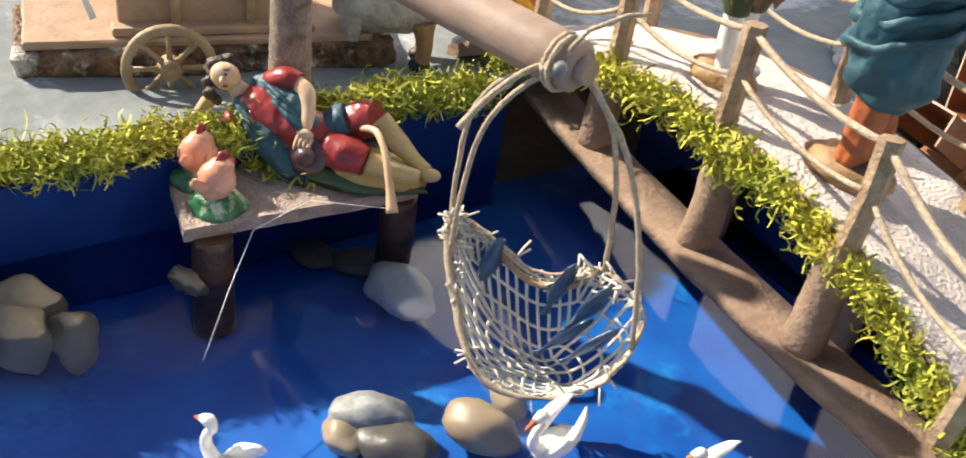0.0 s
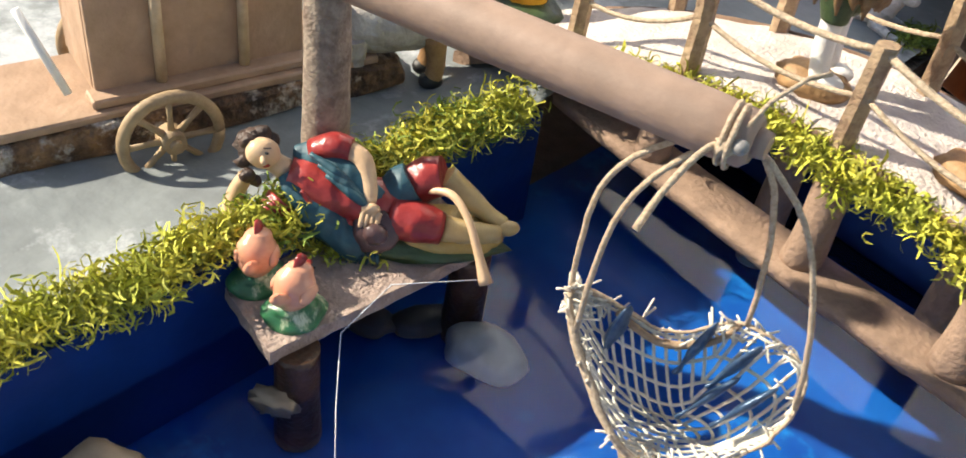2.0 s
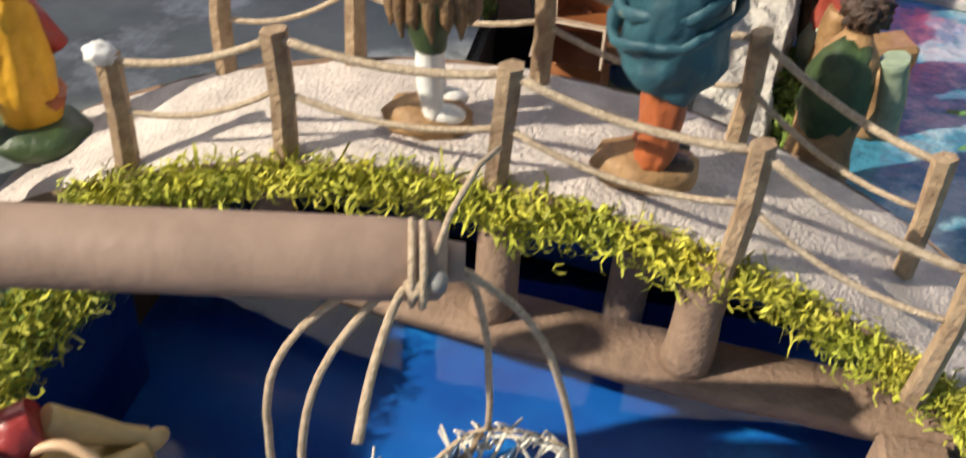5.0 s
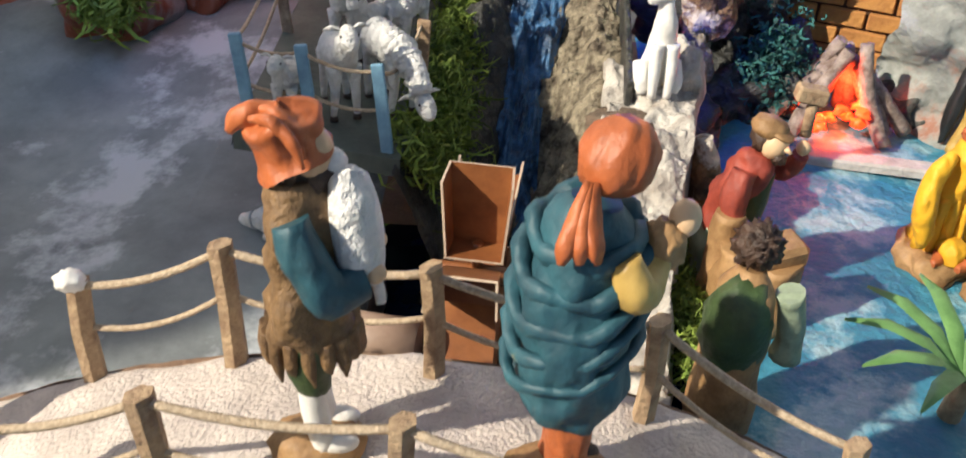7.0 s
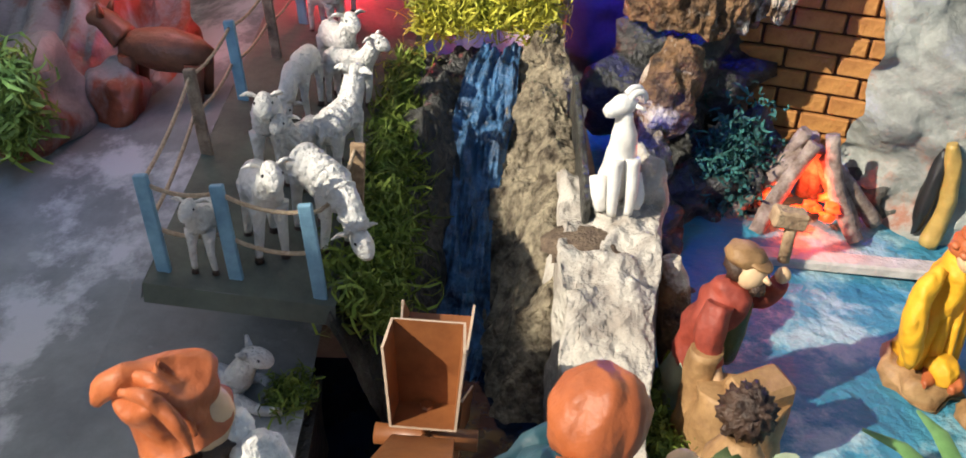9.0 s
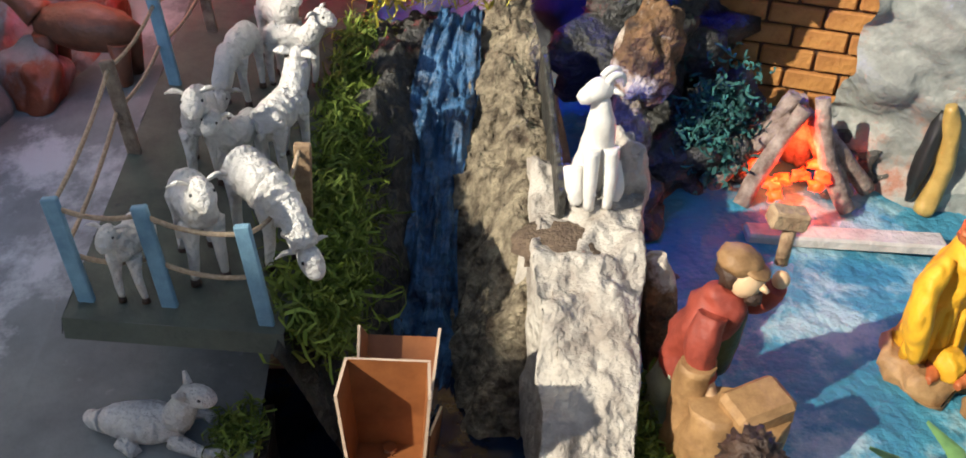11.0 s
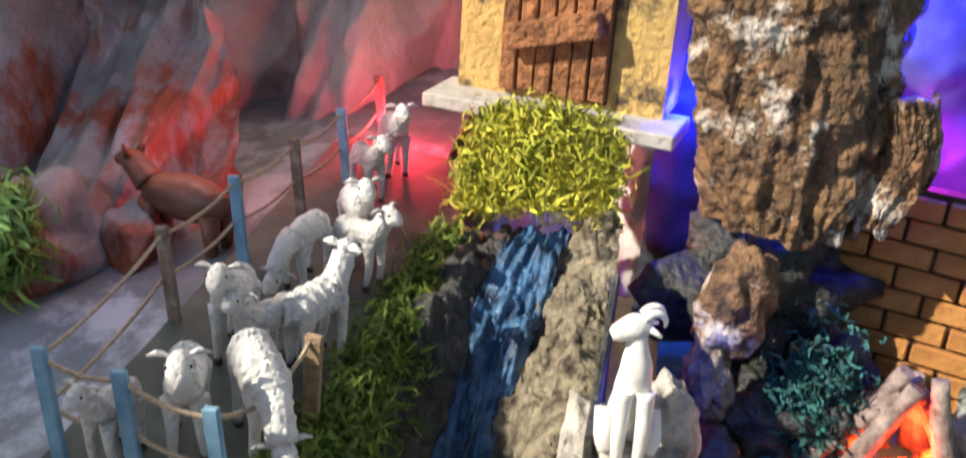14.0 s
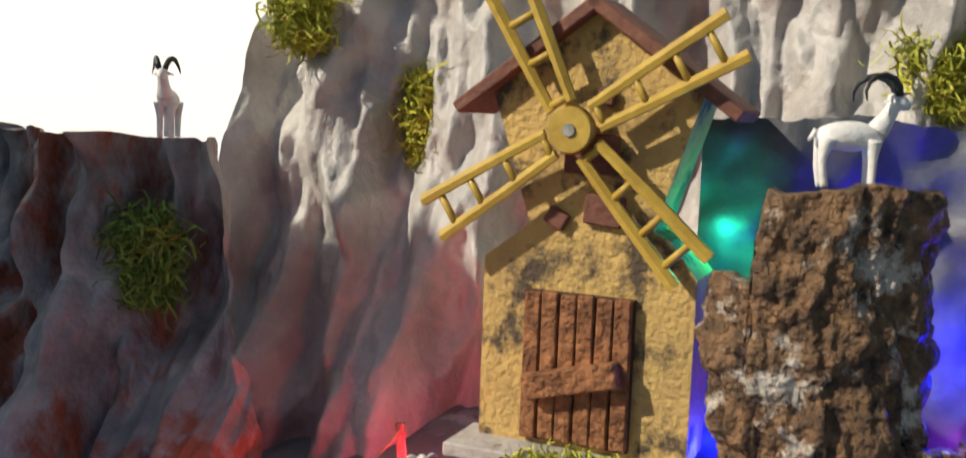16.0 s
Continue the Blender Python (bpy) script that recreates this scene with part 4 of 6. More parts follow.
def shepherd():
    s = Shape()
    figure_base(s, 0.19)
    for y in (-0.07, 0.07):
        s.tube([(0.03, y, 0.08), (0.0, y, 0.25), (0.0, y, 0.40)], [0.045, 0.052, 0.055], "white", 10)
        s.ell((0.07, y, 0.10), (0.09, 0.045, 0.04), "white")
        s.tube([(0, y, 0.36), (0, y, 0.46), (0, y, 0.55)], [0.07, 0.09, 0.09], "green", 12, 1, 0.3)
    s.tube([(0, 0, 0.46), (0, 0, 0.52), (0, 0, 0.62), (0, 0, 0.8), (0, 0, 0.98), (0, 0, 1.08)], [0.165, 0.175, 0.165, 0.15, 0.145, 0.08], "fur", 40, 0.85, 0.5)
    for k in range(16):
        a = k * 0.393
        s.tube([(0.15 * math.cos(a), 0.13 * math.sin(a), 0.56), (0.165 * math.cos(a), 0.145 * math.sin(a), 0.49), (0.16 * math.cos(a + 0.1), 0.14 * math.sin(a + 0.1), 0.42 + 0.02 * math.sin(3 * k))], [0.035, 0.03, 0.006], "fur", 8, 1, 0.3)
    s.ell((0.04, 0, 1.14), (0.075, 0.07, 0.09), "skin")
    s.ell((0.06, 0, 1.08), (0.065, 0.065, 0.075), "hair", (0, 0, 0), 0.4, 5)
    s.ell((-0.02, 0, 1.13), (0.085, 0.085, 0.09), "hair", (0, 0, 0), 0.35, 5)
    # drooping hat with a crumpled peak
    def hat(u, v):
        a = 2 * math.pi * u
        r = (0.118 - 0.022 * math.sin(math.pi * min(1.0, v * 1.5))) * (1 - max(0.0, (v - 0.72) / 0.28) ** 2.2) + 0.003
        r *= 1 + (0.13 * abs(math.sin(a * 3.5 + 4 * v)) - 0.05) * math.sin(math.pi * min(1, v * 1.1 + 0.15)) + 0.10 * noise.noise(Vector((math.cos(a), math.sin(a), v * 3)))
        back = max(0.0, -math.cos(a))
        return (r * math.cos(a) - 0.01 - 0.045 * v, r * math.sin(a), 1.12 + 0.175 * v - 0.02 * back * v + 0.05 * math.cos(a) * (1 - v) + 0.012 * math.sin(3 * a))
    s.sheet(hat, 73, 26, "orange")
    s.tube([(-0.06, 0.0, 1.235), (-0.12, -0.01, 1.262), (-0.175, -0.015, 1.255), (-0.205, -0.02, 1.215)], [0.058, 0.046, 0.036, 0.014], "orange", 20, 1, 0.35)
    for q in (-0.04, 0.02):
        s.tube([(-0.13, q - 0.03, 1.275), (-0.06, q - 0.07, 1.285), (0.0, q - 0.10, 1.235), (0.03, q - 0.115, 1.17)], [0.010, 0.020, 0.020, 0.006], "orange", 10, 1, 0.2)
    for y in (-0.14, 0.14):
        s.tube([(-0.02, y, 1.0), (0.03, y * 1.25, 0.86), (0.10, y * 1.15, 0.77), (0.20, y * 0.8, 0.78)], [0.065, 0.075, 0.075, 0.055], "teal", 12, 1, 0.25)
        s.ell((0.23, y * 0.7, 0.80), (0.045, 0.035, 0.035), "skin")
    s.tube([(0.19, -0.05, 0.76), (0.185, -0.05, 0.86), (0.17, -0.04, 0.98), (0.155, -0.02, 1.07), (0.15, 0.0, 1.10)], [0.075, 0.09, 0.092, 0.07, 0.03], "sheep", 22, 0.9, 0.1)
    s.ell((0.11, 0.0, 1.11), (0.045, 0.05, 0.045), "sheep", (0, 0, 0), 0.1, 5)
    s.tube([(0.2, 0.05, 0.78), (0.24, 0.05, 0.66), (0.25, 0.04, 0.60)], [0.03, 0.022, 0.02], "sheep", 8)
    single(s, "shepherd_figurine", "painted shepherd figurine in brown fleece carrying a white lamb", "figurine", (-0.19, 3.60, 1.33), 8, stretch=(0.92, 0.92, 1.09))


def woman():
    s = Shape()
    figure_base(s, 0.21)
    for y in (-0.06, 0.06):
        s.tube([(0, y, 0.08), (0.02, y, 0.22), (0, y, 0.45)], [0.065, 0.075, 0.085], "orange", 12, 1, 0.3)
        s.ell((0.07, y, 0.09), (0.10, 0.05, 0.045), "hair")
    s.tube([(-0.02, 0, 0.38), (0, 0, 0.46), (0.0, 0, 0.62), (0.0, 0, 0.82), (0.01, 0, 0.98), (0.03, 0, 1.08)], [0.165, 0.205, 0.20, 0.195, 0.165, 0.08], "teal", 32, 0.9, 0.32)
    for z, rx, ry, tilt, th, turn in ((0.90, 0.185, 0.17, 0.05, 0.045, 0.5), (0.80, 0.20, 0.185, 0.06, 0.04, 0.8), (0.70, 0.205, 0.19, 0.07, 0.035, 1.1), (0.60, 0.21, 0.195, 0.07, 0.03, 1.3), (0.98, 0.15, 0.14, 0.03, 0.045, 0.2)):
        girdle(s, z, rx, ry, tilt, th, "teal", turn)
    s.ell((0.10, 0, 1.17), (0.07, 0.065, 0.085), "skin")
    s.ell((0.07, 0, 1.20), (0.122, 0.115, 0.105), "orange", (0, -15, 0), 0.14, 2.2)
    for q in (-0.026, 0.002, 0.03):
        s.tube([(-0.02 + q * 0.3, -0.085, 1.17), (-0.05 + q, -0.15, 1.09), (-0.06 + 1.5 * q, -0.185, 1.04), (-0.06 + 1.9 * q, -0.195, 1.0)], [0.022, 0.030, 0.036, 0.016], "orange", 10, 0.8, 0.25)
    s.tube([(0.09, -0.14, 0.97), (0.13, -0.17, 0.89), (0.17, -0.12, 0.87), (0.23, -0.04, 0.90)], [0.05, 0.062, 0.055, 0.04], "ochre", 12, 1, 0.2)
    s.ell((0.25, 0.0, 0.93), (0.07, 0.075, 0.075), "stand", (0, 0, 0), 0.3, 3)
    s.ell((0.31, 0.02, 1.0), (0.05, 0.05, 0.055), "skin")
    single(s, "woman_figurine", "painted woman figurine in teal cloak and orange headscarf on the bridge", "figurine", (0.66, 3.54, 1.31), 10, stretch=(0.98, 0.98, 1.13))


def kneeler():
    s = Shape()
    figure_base(s, 0.22)
    s.tube([(0, 0, 0.1), (0, 0, 0.5), (0.03, 0, 0.85), (0.06, 0, 1.02)], [0.20, 0.18, 0.17, 0.08], "stand", 14, 0.85, 0.15)
    s.ell((-0.06, 0, 0.72), (0.13, 0.17, 0.30), "green", rough=0.2, freq=4)
    s.tube([(0.04, -0.2, 0.95), (0.1, -0.25, 0.7), (0.12, -0.25, 0.5)], [0.07, 0.07, 0.08], "grey_fig", 10, rough=0.2)
    s.ell((0.1, 0, 1.12), (0.11, 0.11, 0.12), "hair", rough=0.5, freq=7, sub=4)
    s.ell((0.16, 0, 1.10), (0.07, 0.075, 0.08), "skin")
    single(s, "man_figurine", "painted man figurine with dark green cloak and shaggy brown hair", "figurine", (1.52, 4.75, 0.47), 70, size=0.94)


def carpenter():
    s = Shape()
    s.tube([(-0.05, 0, 0.0), (-0.05, 0, 0.2), (-0.04, 0, 0.40)], [0.15, 0.14, 0.13], "grey_fig", 16, 0.9, 0.3)
    s.tube([(-0.04, 0, 0.36), (-0.02, 0.0, 0.52), (0.05, -0.01, 0.70), (0.09, -0.02, 0.84), (0.11, -0.02, 0.90)], [0.13, 0.14, 0.15, 0.12, 0.06], "rust", 24, 0.9, 0.3)
    s.tube([(0.10, -0.03, 0.42), (0.13, -0.04, 0.6), (0.15, -0.03, 0.78)], [0.07, 0.075, 0.06], "green", 12, 0.8, 0.25)
    s.ell((0.16, -0.04, 0.97), (0.075, 0.07, 0.09), "skin", (0, 15, 0))
    s.tube([(0.22, -0.07, 0.97), (0.255, -0.085, 0.95)], [0.02, 0.01], "skin", 8)
    s.ell((0.20, -0.06, 0.90), (0.04, 0.045, 0.04), "hair", (0, 0, 0), 0.4)
    s.ell((0.10, 0.0, 0.98), (0.075, 0.085, 0.08), "hair", (0, 0, 0), 0.4, 5)
    s.ell((0.12, -0.01, 1.05), (0.105, 0.10, 0.06), "stand", (0, 12, 0), 0.2, 3)
    s.ell((0.19, -0.04, 1.035), (0.07, 0.075, 0.02), "stand", (0, 20, 0), 0.1)
    s.tube([(0.04, -0.13, 0.82), (0.02, -0.18, 0.66), (0.05, -0.20, 0.50)], [0.07, 0.075, 0.06], "rust", 14, 1, 0.25)
    s.tube([(0.05, -0.20, 0.51), (0.09, -0.22, 0.42), (0.14, -0.23, 0.34)], [0.042, 0.04, 0.03], "skin", 10)
    s.tube([(0.12, 0.11, 0.82), (0.20, 0.12, 0.74), (0.28, 0.09, 0.78), (0.31, 0.06, 0.88)], [0.065, 0.065, 0.055, 0.045], "rust", 14, 1, 0.2)
    s.ell((0.315, 0.05, 0.93), (0.04, 0.04, 0.045), "skin")
    single(s, "carpenter_figurine", "painted craftsman figurine in red shirt and brown cap", "figurine", (1.68, 5.98, 0.50), -15)
    s = Shape()
    h = thing("mallet", "small wooden mallet raised by the craftsman", "mallet", (2.01, 6.02, 1.47), 0)
    s.tube([(0, 0, 0), (0.0, 0, 0.22)], 0.032, "wood", 8)
    s.link("handle", h)
    s = Shape()
    s.box((-0.02, 0, 0.25), (0.17, 0.10, 0.09), "wood", (0, 8, 0), 0.012)
    s.link("head", h)
    s = Shape()
    s.tube([(-0.16, 0.12, 0), (-0.15, 0.12, 0.3), (-0.14, 0.12, 0.62)], [0.10, 0.09, 0.08], "stand", 10, 1, 0.3)
    s.tube([(-0.08, 0, 0), (-0.06, 0, 0.25), (-0.06, 0, 0.47)], [0.16, 0.14, 0.13], "stand", 12, 1, 0.35)
    s.tube([(0.12, -0.05, 0), (0.13, -0.05, 0.2), (0.12, -0.05, 0.44)], [0.15, 0.13, 0.14], "stand", 12, 1, 0.35)
    s.box((0.12, -0.02, 0.47), (0.30, 0.22, 0.15), "stand", (3, -6, 20), 0.03)
    single(s, "chopping_block", "brown wooden chopping block before the craftsman", "block", (1.78, 5.66, 0.47), 0)


def yellow_pair():
    s = Shape()
    s.tube([(0, 0, 0.0), (0, 0, 0.10), (0, -0.02, 0.16), (0, -0.02, 0.19)], [0.27, 0.28, 0.25, 0.2], "stand", 22, 0.8, 0.35)
    s.tube([(0.02, 0.08, 0.16), (0.02, 0.08, 0.40), (0.02, 0.05, 0.66), (0.0, -0.02, 0.86), (0.0, -0.05, 0.92)], [0.17, 0.165, 0.16, 0.13, 0.07], "yellow", 30, 0.85, 0.25)
    for k in range(7):
        a = 3.6 + 0.42 * k
        s.tube([(0.02 + 0.13 * math.cos(a), 0.06 + 0.12 * math.sin(a), 0.70), (0.02 + 0.17 * math.cos(a), 0.08 + 0.15 * math.sin(a), 0.45), (0.02 + 0.18 * math.cos(a), 0.08 + 0.16 * math.sin(a), 0.18)], [0.02, 0.035, 0.04], "yellow", 8, 1, 0.2)
    # hanging sleeve and the bent arm
    s.tube([(-0.13, -0.02, 0.86), (-0.22, -0.05, 0.74), (-0.25, -0.08, 0.56), (-0.22, -0.10, 0.40), (-0.20, -0.09, 0.28)], [0.07, 0.10, 0.11, 0.10, 0.05], "yellow", 18, 0.6, 0.3)
    s.tube([(0.13, -0.03, 0.84), (0.20, -0.12, 0.68), (0.10, -0.22, 0.58)], [0.075, 0.095, 0.06], "yellow", 16, 0.7, 0.25)
    s.ell((0.06, -0.25, 0.57), (0.045, 0.04, 0.035), "skin")
    s.tube([(0.02, -0.02, 0.2), (-0.02, -0.16, 0.26), (-0.03, -0.20, 0.18)], [0.09, 0.075, 0.05], "yellow", 14, 1, 0.2)
    for x, y in ((-0.10, -0.16), (0.02, -0.24)):
        s.tube([(x + 0.05, y + 0.06, 0.20), (x, y, 0.20), (x - 0.06, y - 0.03, 0.19)], [0.045, 0.04, 0.02], "orange", 12)
    # bowed head with curls
    s.ell((-0.02, -0.10, 0.96), (0.085, 0.085, 0.09), "skin")
    s.ell((0.0, -0.05, 1.0), (0.115, 0.11, 0.10), "orange", (0, 0, 0), 0.25, 5)
    rng = random.Random(6)
    for k in range(26):
        a, b = rng.uniform(0, 6.28), rng.uniform(-0.2, 1.4)
        s.ell((0.11 * math.cos(a) * math.cos(b), -0.05 + 0.105 * math.sin(a) * math.cos(b), 1.0 + 0.10 * math.sin(b)), (0.03, 0.03, 0.026), "orange", (0, 0, 0), 0.4, 4, k, 2)
    single(s, "yellow_figurine", "painted figurine in a bright yellow robe with orange hair", "figurine", (3.10, 6.36, 0.40), 15)
    s = Shape()
    s.ell((0, 0, 0.05), (0.24, 0.18, 0.08), "stand", rough=0.2)
    s.tube([(0, 0, 0.08), (0, 0, 0.35), (0.02, 0, 0.62), (0.02, 0, 0.76)], [0.17, 0.16, 0.15, 0.07], "grey_fig", 24, 0.8, 0.25)
    s.tube([(-0.06, -0.1, 0.62), (-0.15, -0.16, 0.48), (-0.13, -0.22, 0.36)], [0.065, 0.07, 0.045], "grey_fig", 14, 1, 0.25)
    s.tube([(-0.02, -0.08, 0.22), (-0.10, -0.22, 0.24), (-0.12, -0.26, 0.10)], [0.09, 0.08, 0.06], "yellow", 14, 1, 0.2)
    s.ell((-0.15, -0.30, 0.08), (0.08, 0.045, 0.04), "orange", (0, 0, 40))
    s.ell((0.0, -0.02, 0.84), (0.08, 0.08, 0.09), "skin")
    s.ell((0.01, 0, 0.88), (0.095, 0.095, 0.08), "white", rough=0.15)
    single(s, "seated_figurine", "painted figurine in pale green with a white cap", "figurine", (3.42, 6.02, 0.42), 0)


def bridge_child():
    s = Shape()
    s.ell((0, 0, 0.08), (0.26, 0.2, 0.10), "green", rough=0.15)
    s.tube([(0, 0, 0.1), (0, 0, 0.35), (0, 0, 0.62), (0, 0, 0.75)], [0.12, 0.14, 0.13, 0.07], "yellow", 14, 0.85, 0.15)
    s.tube([(0, 0.05, 0.12), (0.06, 0.04, 0.3)], [0.09, 0.10], "orange", 10)
    s.ell((0, 0, 0.84), (0.09, 0.09, 0.1), "skin")
    s.ell((-0.02, 0, 0.88), (0.1, 0.1, 0.09), "hair", rough=0.3)
    s.tube([(0.0, 0.1, 0.66), (0.1, 0.16, 0.45)], [0.06, 0.05], "red", 8)
    single(s, "child_figurine", "painted child figurine in yellow and orange on a green base", "figurine", (-2.02, 3.72, 0.80), 0)
    s = Shape()
    s.ell((0, 0, 0.16), (0.2, 0.12, 0.13), "white", rough=0.1)
    s.tube([(0.15, 0, 0.18), (0.2, 0, 0.32), (0.22, 0, 0.42), (0.29, 0, 0.4)], [0.06, 0.04, 0.045, 0.01], "white", 10)
    for y in (-0.05, 0.05):
        s.tube([(0, y, 0.06), (0.02, y, 0)], 0.02, "orange", 6)
    single(s, "goose_figurine", "white toy goose on the bank", "goose figurine", (-2.42, 3.35, 0.78), 40)


def ox():
    s = Shape()
    s.ell((0, 0, 0.36), (0.34, 0.15, 0.17), "rock_l", rough=0.12)
    for x in (-0.22, 0.22):
        for y in (-0.08, 0.08):
            s.tube([(x, y, 0.32), (x + 0.02, y, 0.14), (x, y, 0.0)], [0.075, 0.05, 0.055], "rock_l" if x < 0 else "stand", 10, rough=0.15)
            s.ell((x, y, 0.03), (0.07, 0.06, 0.05), "black" if x > 0 else "hair")
    s.ell((0.40, 0, 0.46), (0.15, 0.1, 0.11), "stand", rough=0.1)
    single(s, "ox_figurine", "brown and cream toy ox harnessed before the wagon", "ox figurine", (-2.2, 2.85, 0.62), 60)


dock()
pole()
for args in (("pebble", "white speckled pebble in the water", (-0.71, 2.20, 0.03), (0.21, 0.14, 0.12), "stone_w", 22, 1.0),
             ("pebble", "grey granite pebble in the water", (0.0, 1.67, -0.02), (0.20, 0.12, 0.12), "stone_g", 55, 2.0),
             ("pebble", "light brown pebble in the water", (0.27, 2.10, -0.02), (0.185, 0.12, 0.11), "stone_b", 38, 3.0),
             ("pebble", "dark brown pebble in the water", (0.20, 1.70, -0.02), (0.19, 0.13, 0.1), "stone_d", 40, 4.0),
             ("pebble", "small grey pebble in the water", (0.16, 2.33, -0.02), (0.11, 0.08, 0.10), "stone_b", 0, 5.0),
             ("pebble", "dark sunken pebble in the water", (-1.28, 1.98, -0.04), (0.15, 0.1, 0.06), "stone_d", 30, 6.0),
             ("pebble", "dark sunken pebble in the water", (-1.12, 2.18, -0.04), (0.17, 0.1, 0.06), "stone_d", 70, 7.0),
             ("pebble", "pale brown pebble beside the bank", (-1.14, 0.46, 0.10), (0.18, 0.13, 0.17), "stone_b", 60, 8.0),
             ("pebble", "brown pebble beside the bank", (-0.92, 0.62, 0.06), (0.12, 0.10, 0.16), "stone_b", 20, 9.0),
             ("pebble", "light brown pebble beside the bank", (-0.95, 0.42, 0.09), (0.13, 0.13, 0.18), "stone_b", 0, 10.0),
             ("pebble", "grey-brown pebble beside the bank", (-1.10, 0.24, 0.09), (0.15, 0.14, 0.18), "stone_g", 0, 11.0),
             ("pebble", "small brown pebble in the water", (0.03, 1.52, -0.02), (0.12, 0.09, 0.07), "stone_b", 0, 12.0)):
    pebble(*args)
swan((0.68, 2.16, 0.27), 275)
swan((1.16, 2.62, 0.27), 255)
swan((0.27, 0.91, 0.27), 200)
chick((-1.34, 1.37, 0.575), 40)
chick((-1.08, 1.37, 0.575), 15)
fisherman()
net()
wagon()
ox()
railing()
shepherd()
woman()
kneeler()
carpenter()
yellow_pair()
bridge_child()


# ---- things on the pen, the waterfall and the mill ----
def sheep(at, turn, size=1.0, pose_kind="stand", wool=True, tilt=0.0):
    s = Shape()
    rough, freq = (0.18, 8) if wool else (0.10, 6)
    if pose_kind == "lie":
        s.ell((0, 0, 0.13), (0.27, 0.13, 0.125), "sheep", (0, 0, 0), rough, freq)
        s.tube([(0.2, 0, 0.18), (0.27, 0, 0.32), (0.30, 0, 0.38)], [0.10, 0.075, 0.07], "sheep", 10, rough=0.1)
        s.ell((0.35, 0, 0.37), (0.105, 0.065, 0.07), "sheep", (0, 20, 0))
        for y in (-1, 1):
            s.tube([(0.28, 0.05 * y, 0.41), (0.25, 0.1 * y, 0.46)], [0.03, 0.012], "sheep", 6)
            s.ell((0.37, 0.058 * y, 0.39), (0.012, 0.008, 0.012), "black", sub=1)
        s.tube([(0.18, -0.08, 0.08), (0.38, -0.14, 0.06), (0.52, -0.12, 0.05)], [0.055, 0.035, 0.03], "sheep", 8)
        s.ell((0.53, -0.12, 0.05), (0.03, 0.03, 0.03), "black", sub=2)
        s.tube([(0.15, 0.1, 0.08), (0.28, 0.16, 0.05), (0.36, 0.12, 0.04)], [0.05, 0.04, 0.04], "sheep", 8)
        s.tube([(-0.22, 0, 0.12), (-0.33, 0.05, 0.06), (-0.36, 0.1, 0.05)], [0.08, 0.055, 0.045], "sheep", 8)
        s.tube([(-0.1, -0.1, 0.08), (0.0, -0.17, 0.04)], [0.06, 0.04], "sheep", 8)
    else:
        low = pose_kind == "graze"
        s.ell((0, 0, 0.43), (0.23, 0.105, 0.115), "sheep", (0, 6 if low else -8, 0), rough, freq)
        s.ell((-0.13, 0, 0.42), (0.11, 0.105, 0.12), "sheep", (0, 0, 0), rough, freq, 2)
        if wool:
            for k in range(5):
                s.ell((-0.17 + 0.08 * k, 0, 0.43), (0.05, 0.118, 0.128), "sheep", (0, 0, 0), 0.12, 8, k)
        neck = [(0.17, 0, 0.44), (0.31, 0, 0.38), (0.40, 0, 0.26)] if low else [(0.16, 0, 0.46), (0.24, 0, 0.58), (0.27, 0, 0.66)]
        if low and wool:
            for k in range(4):
                s.ell((0.22 + 0.055 * k, 0, 0.425 - 0.045 * k), (0.034, 0.098 - 0.007 * k, 0.098 - 0.007 * k), "sheep", (0, 35, 0), 0.1, 8, k)
        s.tube(neck, [0.10, 0.08, 0.07], "sheep", 10, rough=0.12)
        hx, hz = (0.44, 0.20) if low else (0.33, 0.67)
        s.ell((hx, 0, hz), (0.105, 0.062, 0.066), "sheep", (0, 45 if low else 25, 0))
        for y in (-1, 1):
            s.tube([(hx - 0.06, 0.04 * y, hz + 0.035), (hx - 0.075, 0.09 * y, hz + 0.05), (hx - 0.08, 0.15 * y, hz + 0.035)], [0.018, 0.030, 0.008], "sheep", 8, 0.5)
            s.ell((hx + 0.02, 0.057 * y, hz + 0.025), (0.011, 0.008, 0.011), "black", sub=1)
        for x in (-0.15, 0.15):
            for y in (-0.07, 0.07):
                s.tube([(x, y * 0.9, 0.40), (x + (0.02 if x > 0 else -0.02), y, 0.22), (x - 0.005, y * 1.15, 0.035)], [0.06, 0.032, 0.022], "sheep", 8)
                s.tube([(x - 0.005, y * 1.15, 0.04), (x, y * 1.15, 0.0)], [0.027, 0.03], "hair", 8)
        s.tube([(-0.22, 0, 0.47), (-0.27, 0, 0.36)], [0.03, 0.02], "sheep", 6)
    size *= 0.80
    ob = single(s, "sheep_figurine", "white plastic sheep lying on the ground" if pose_kind == "lie" else "white plastic sheep standing in the little pen", "sheep figurine", at, turn, "sheep of the pen", size=size)
    if tilt:
        ob.matrix_world = ob.matrix_world @ pose(0, 0, 0, 0, tilt, 0)
    return ob


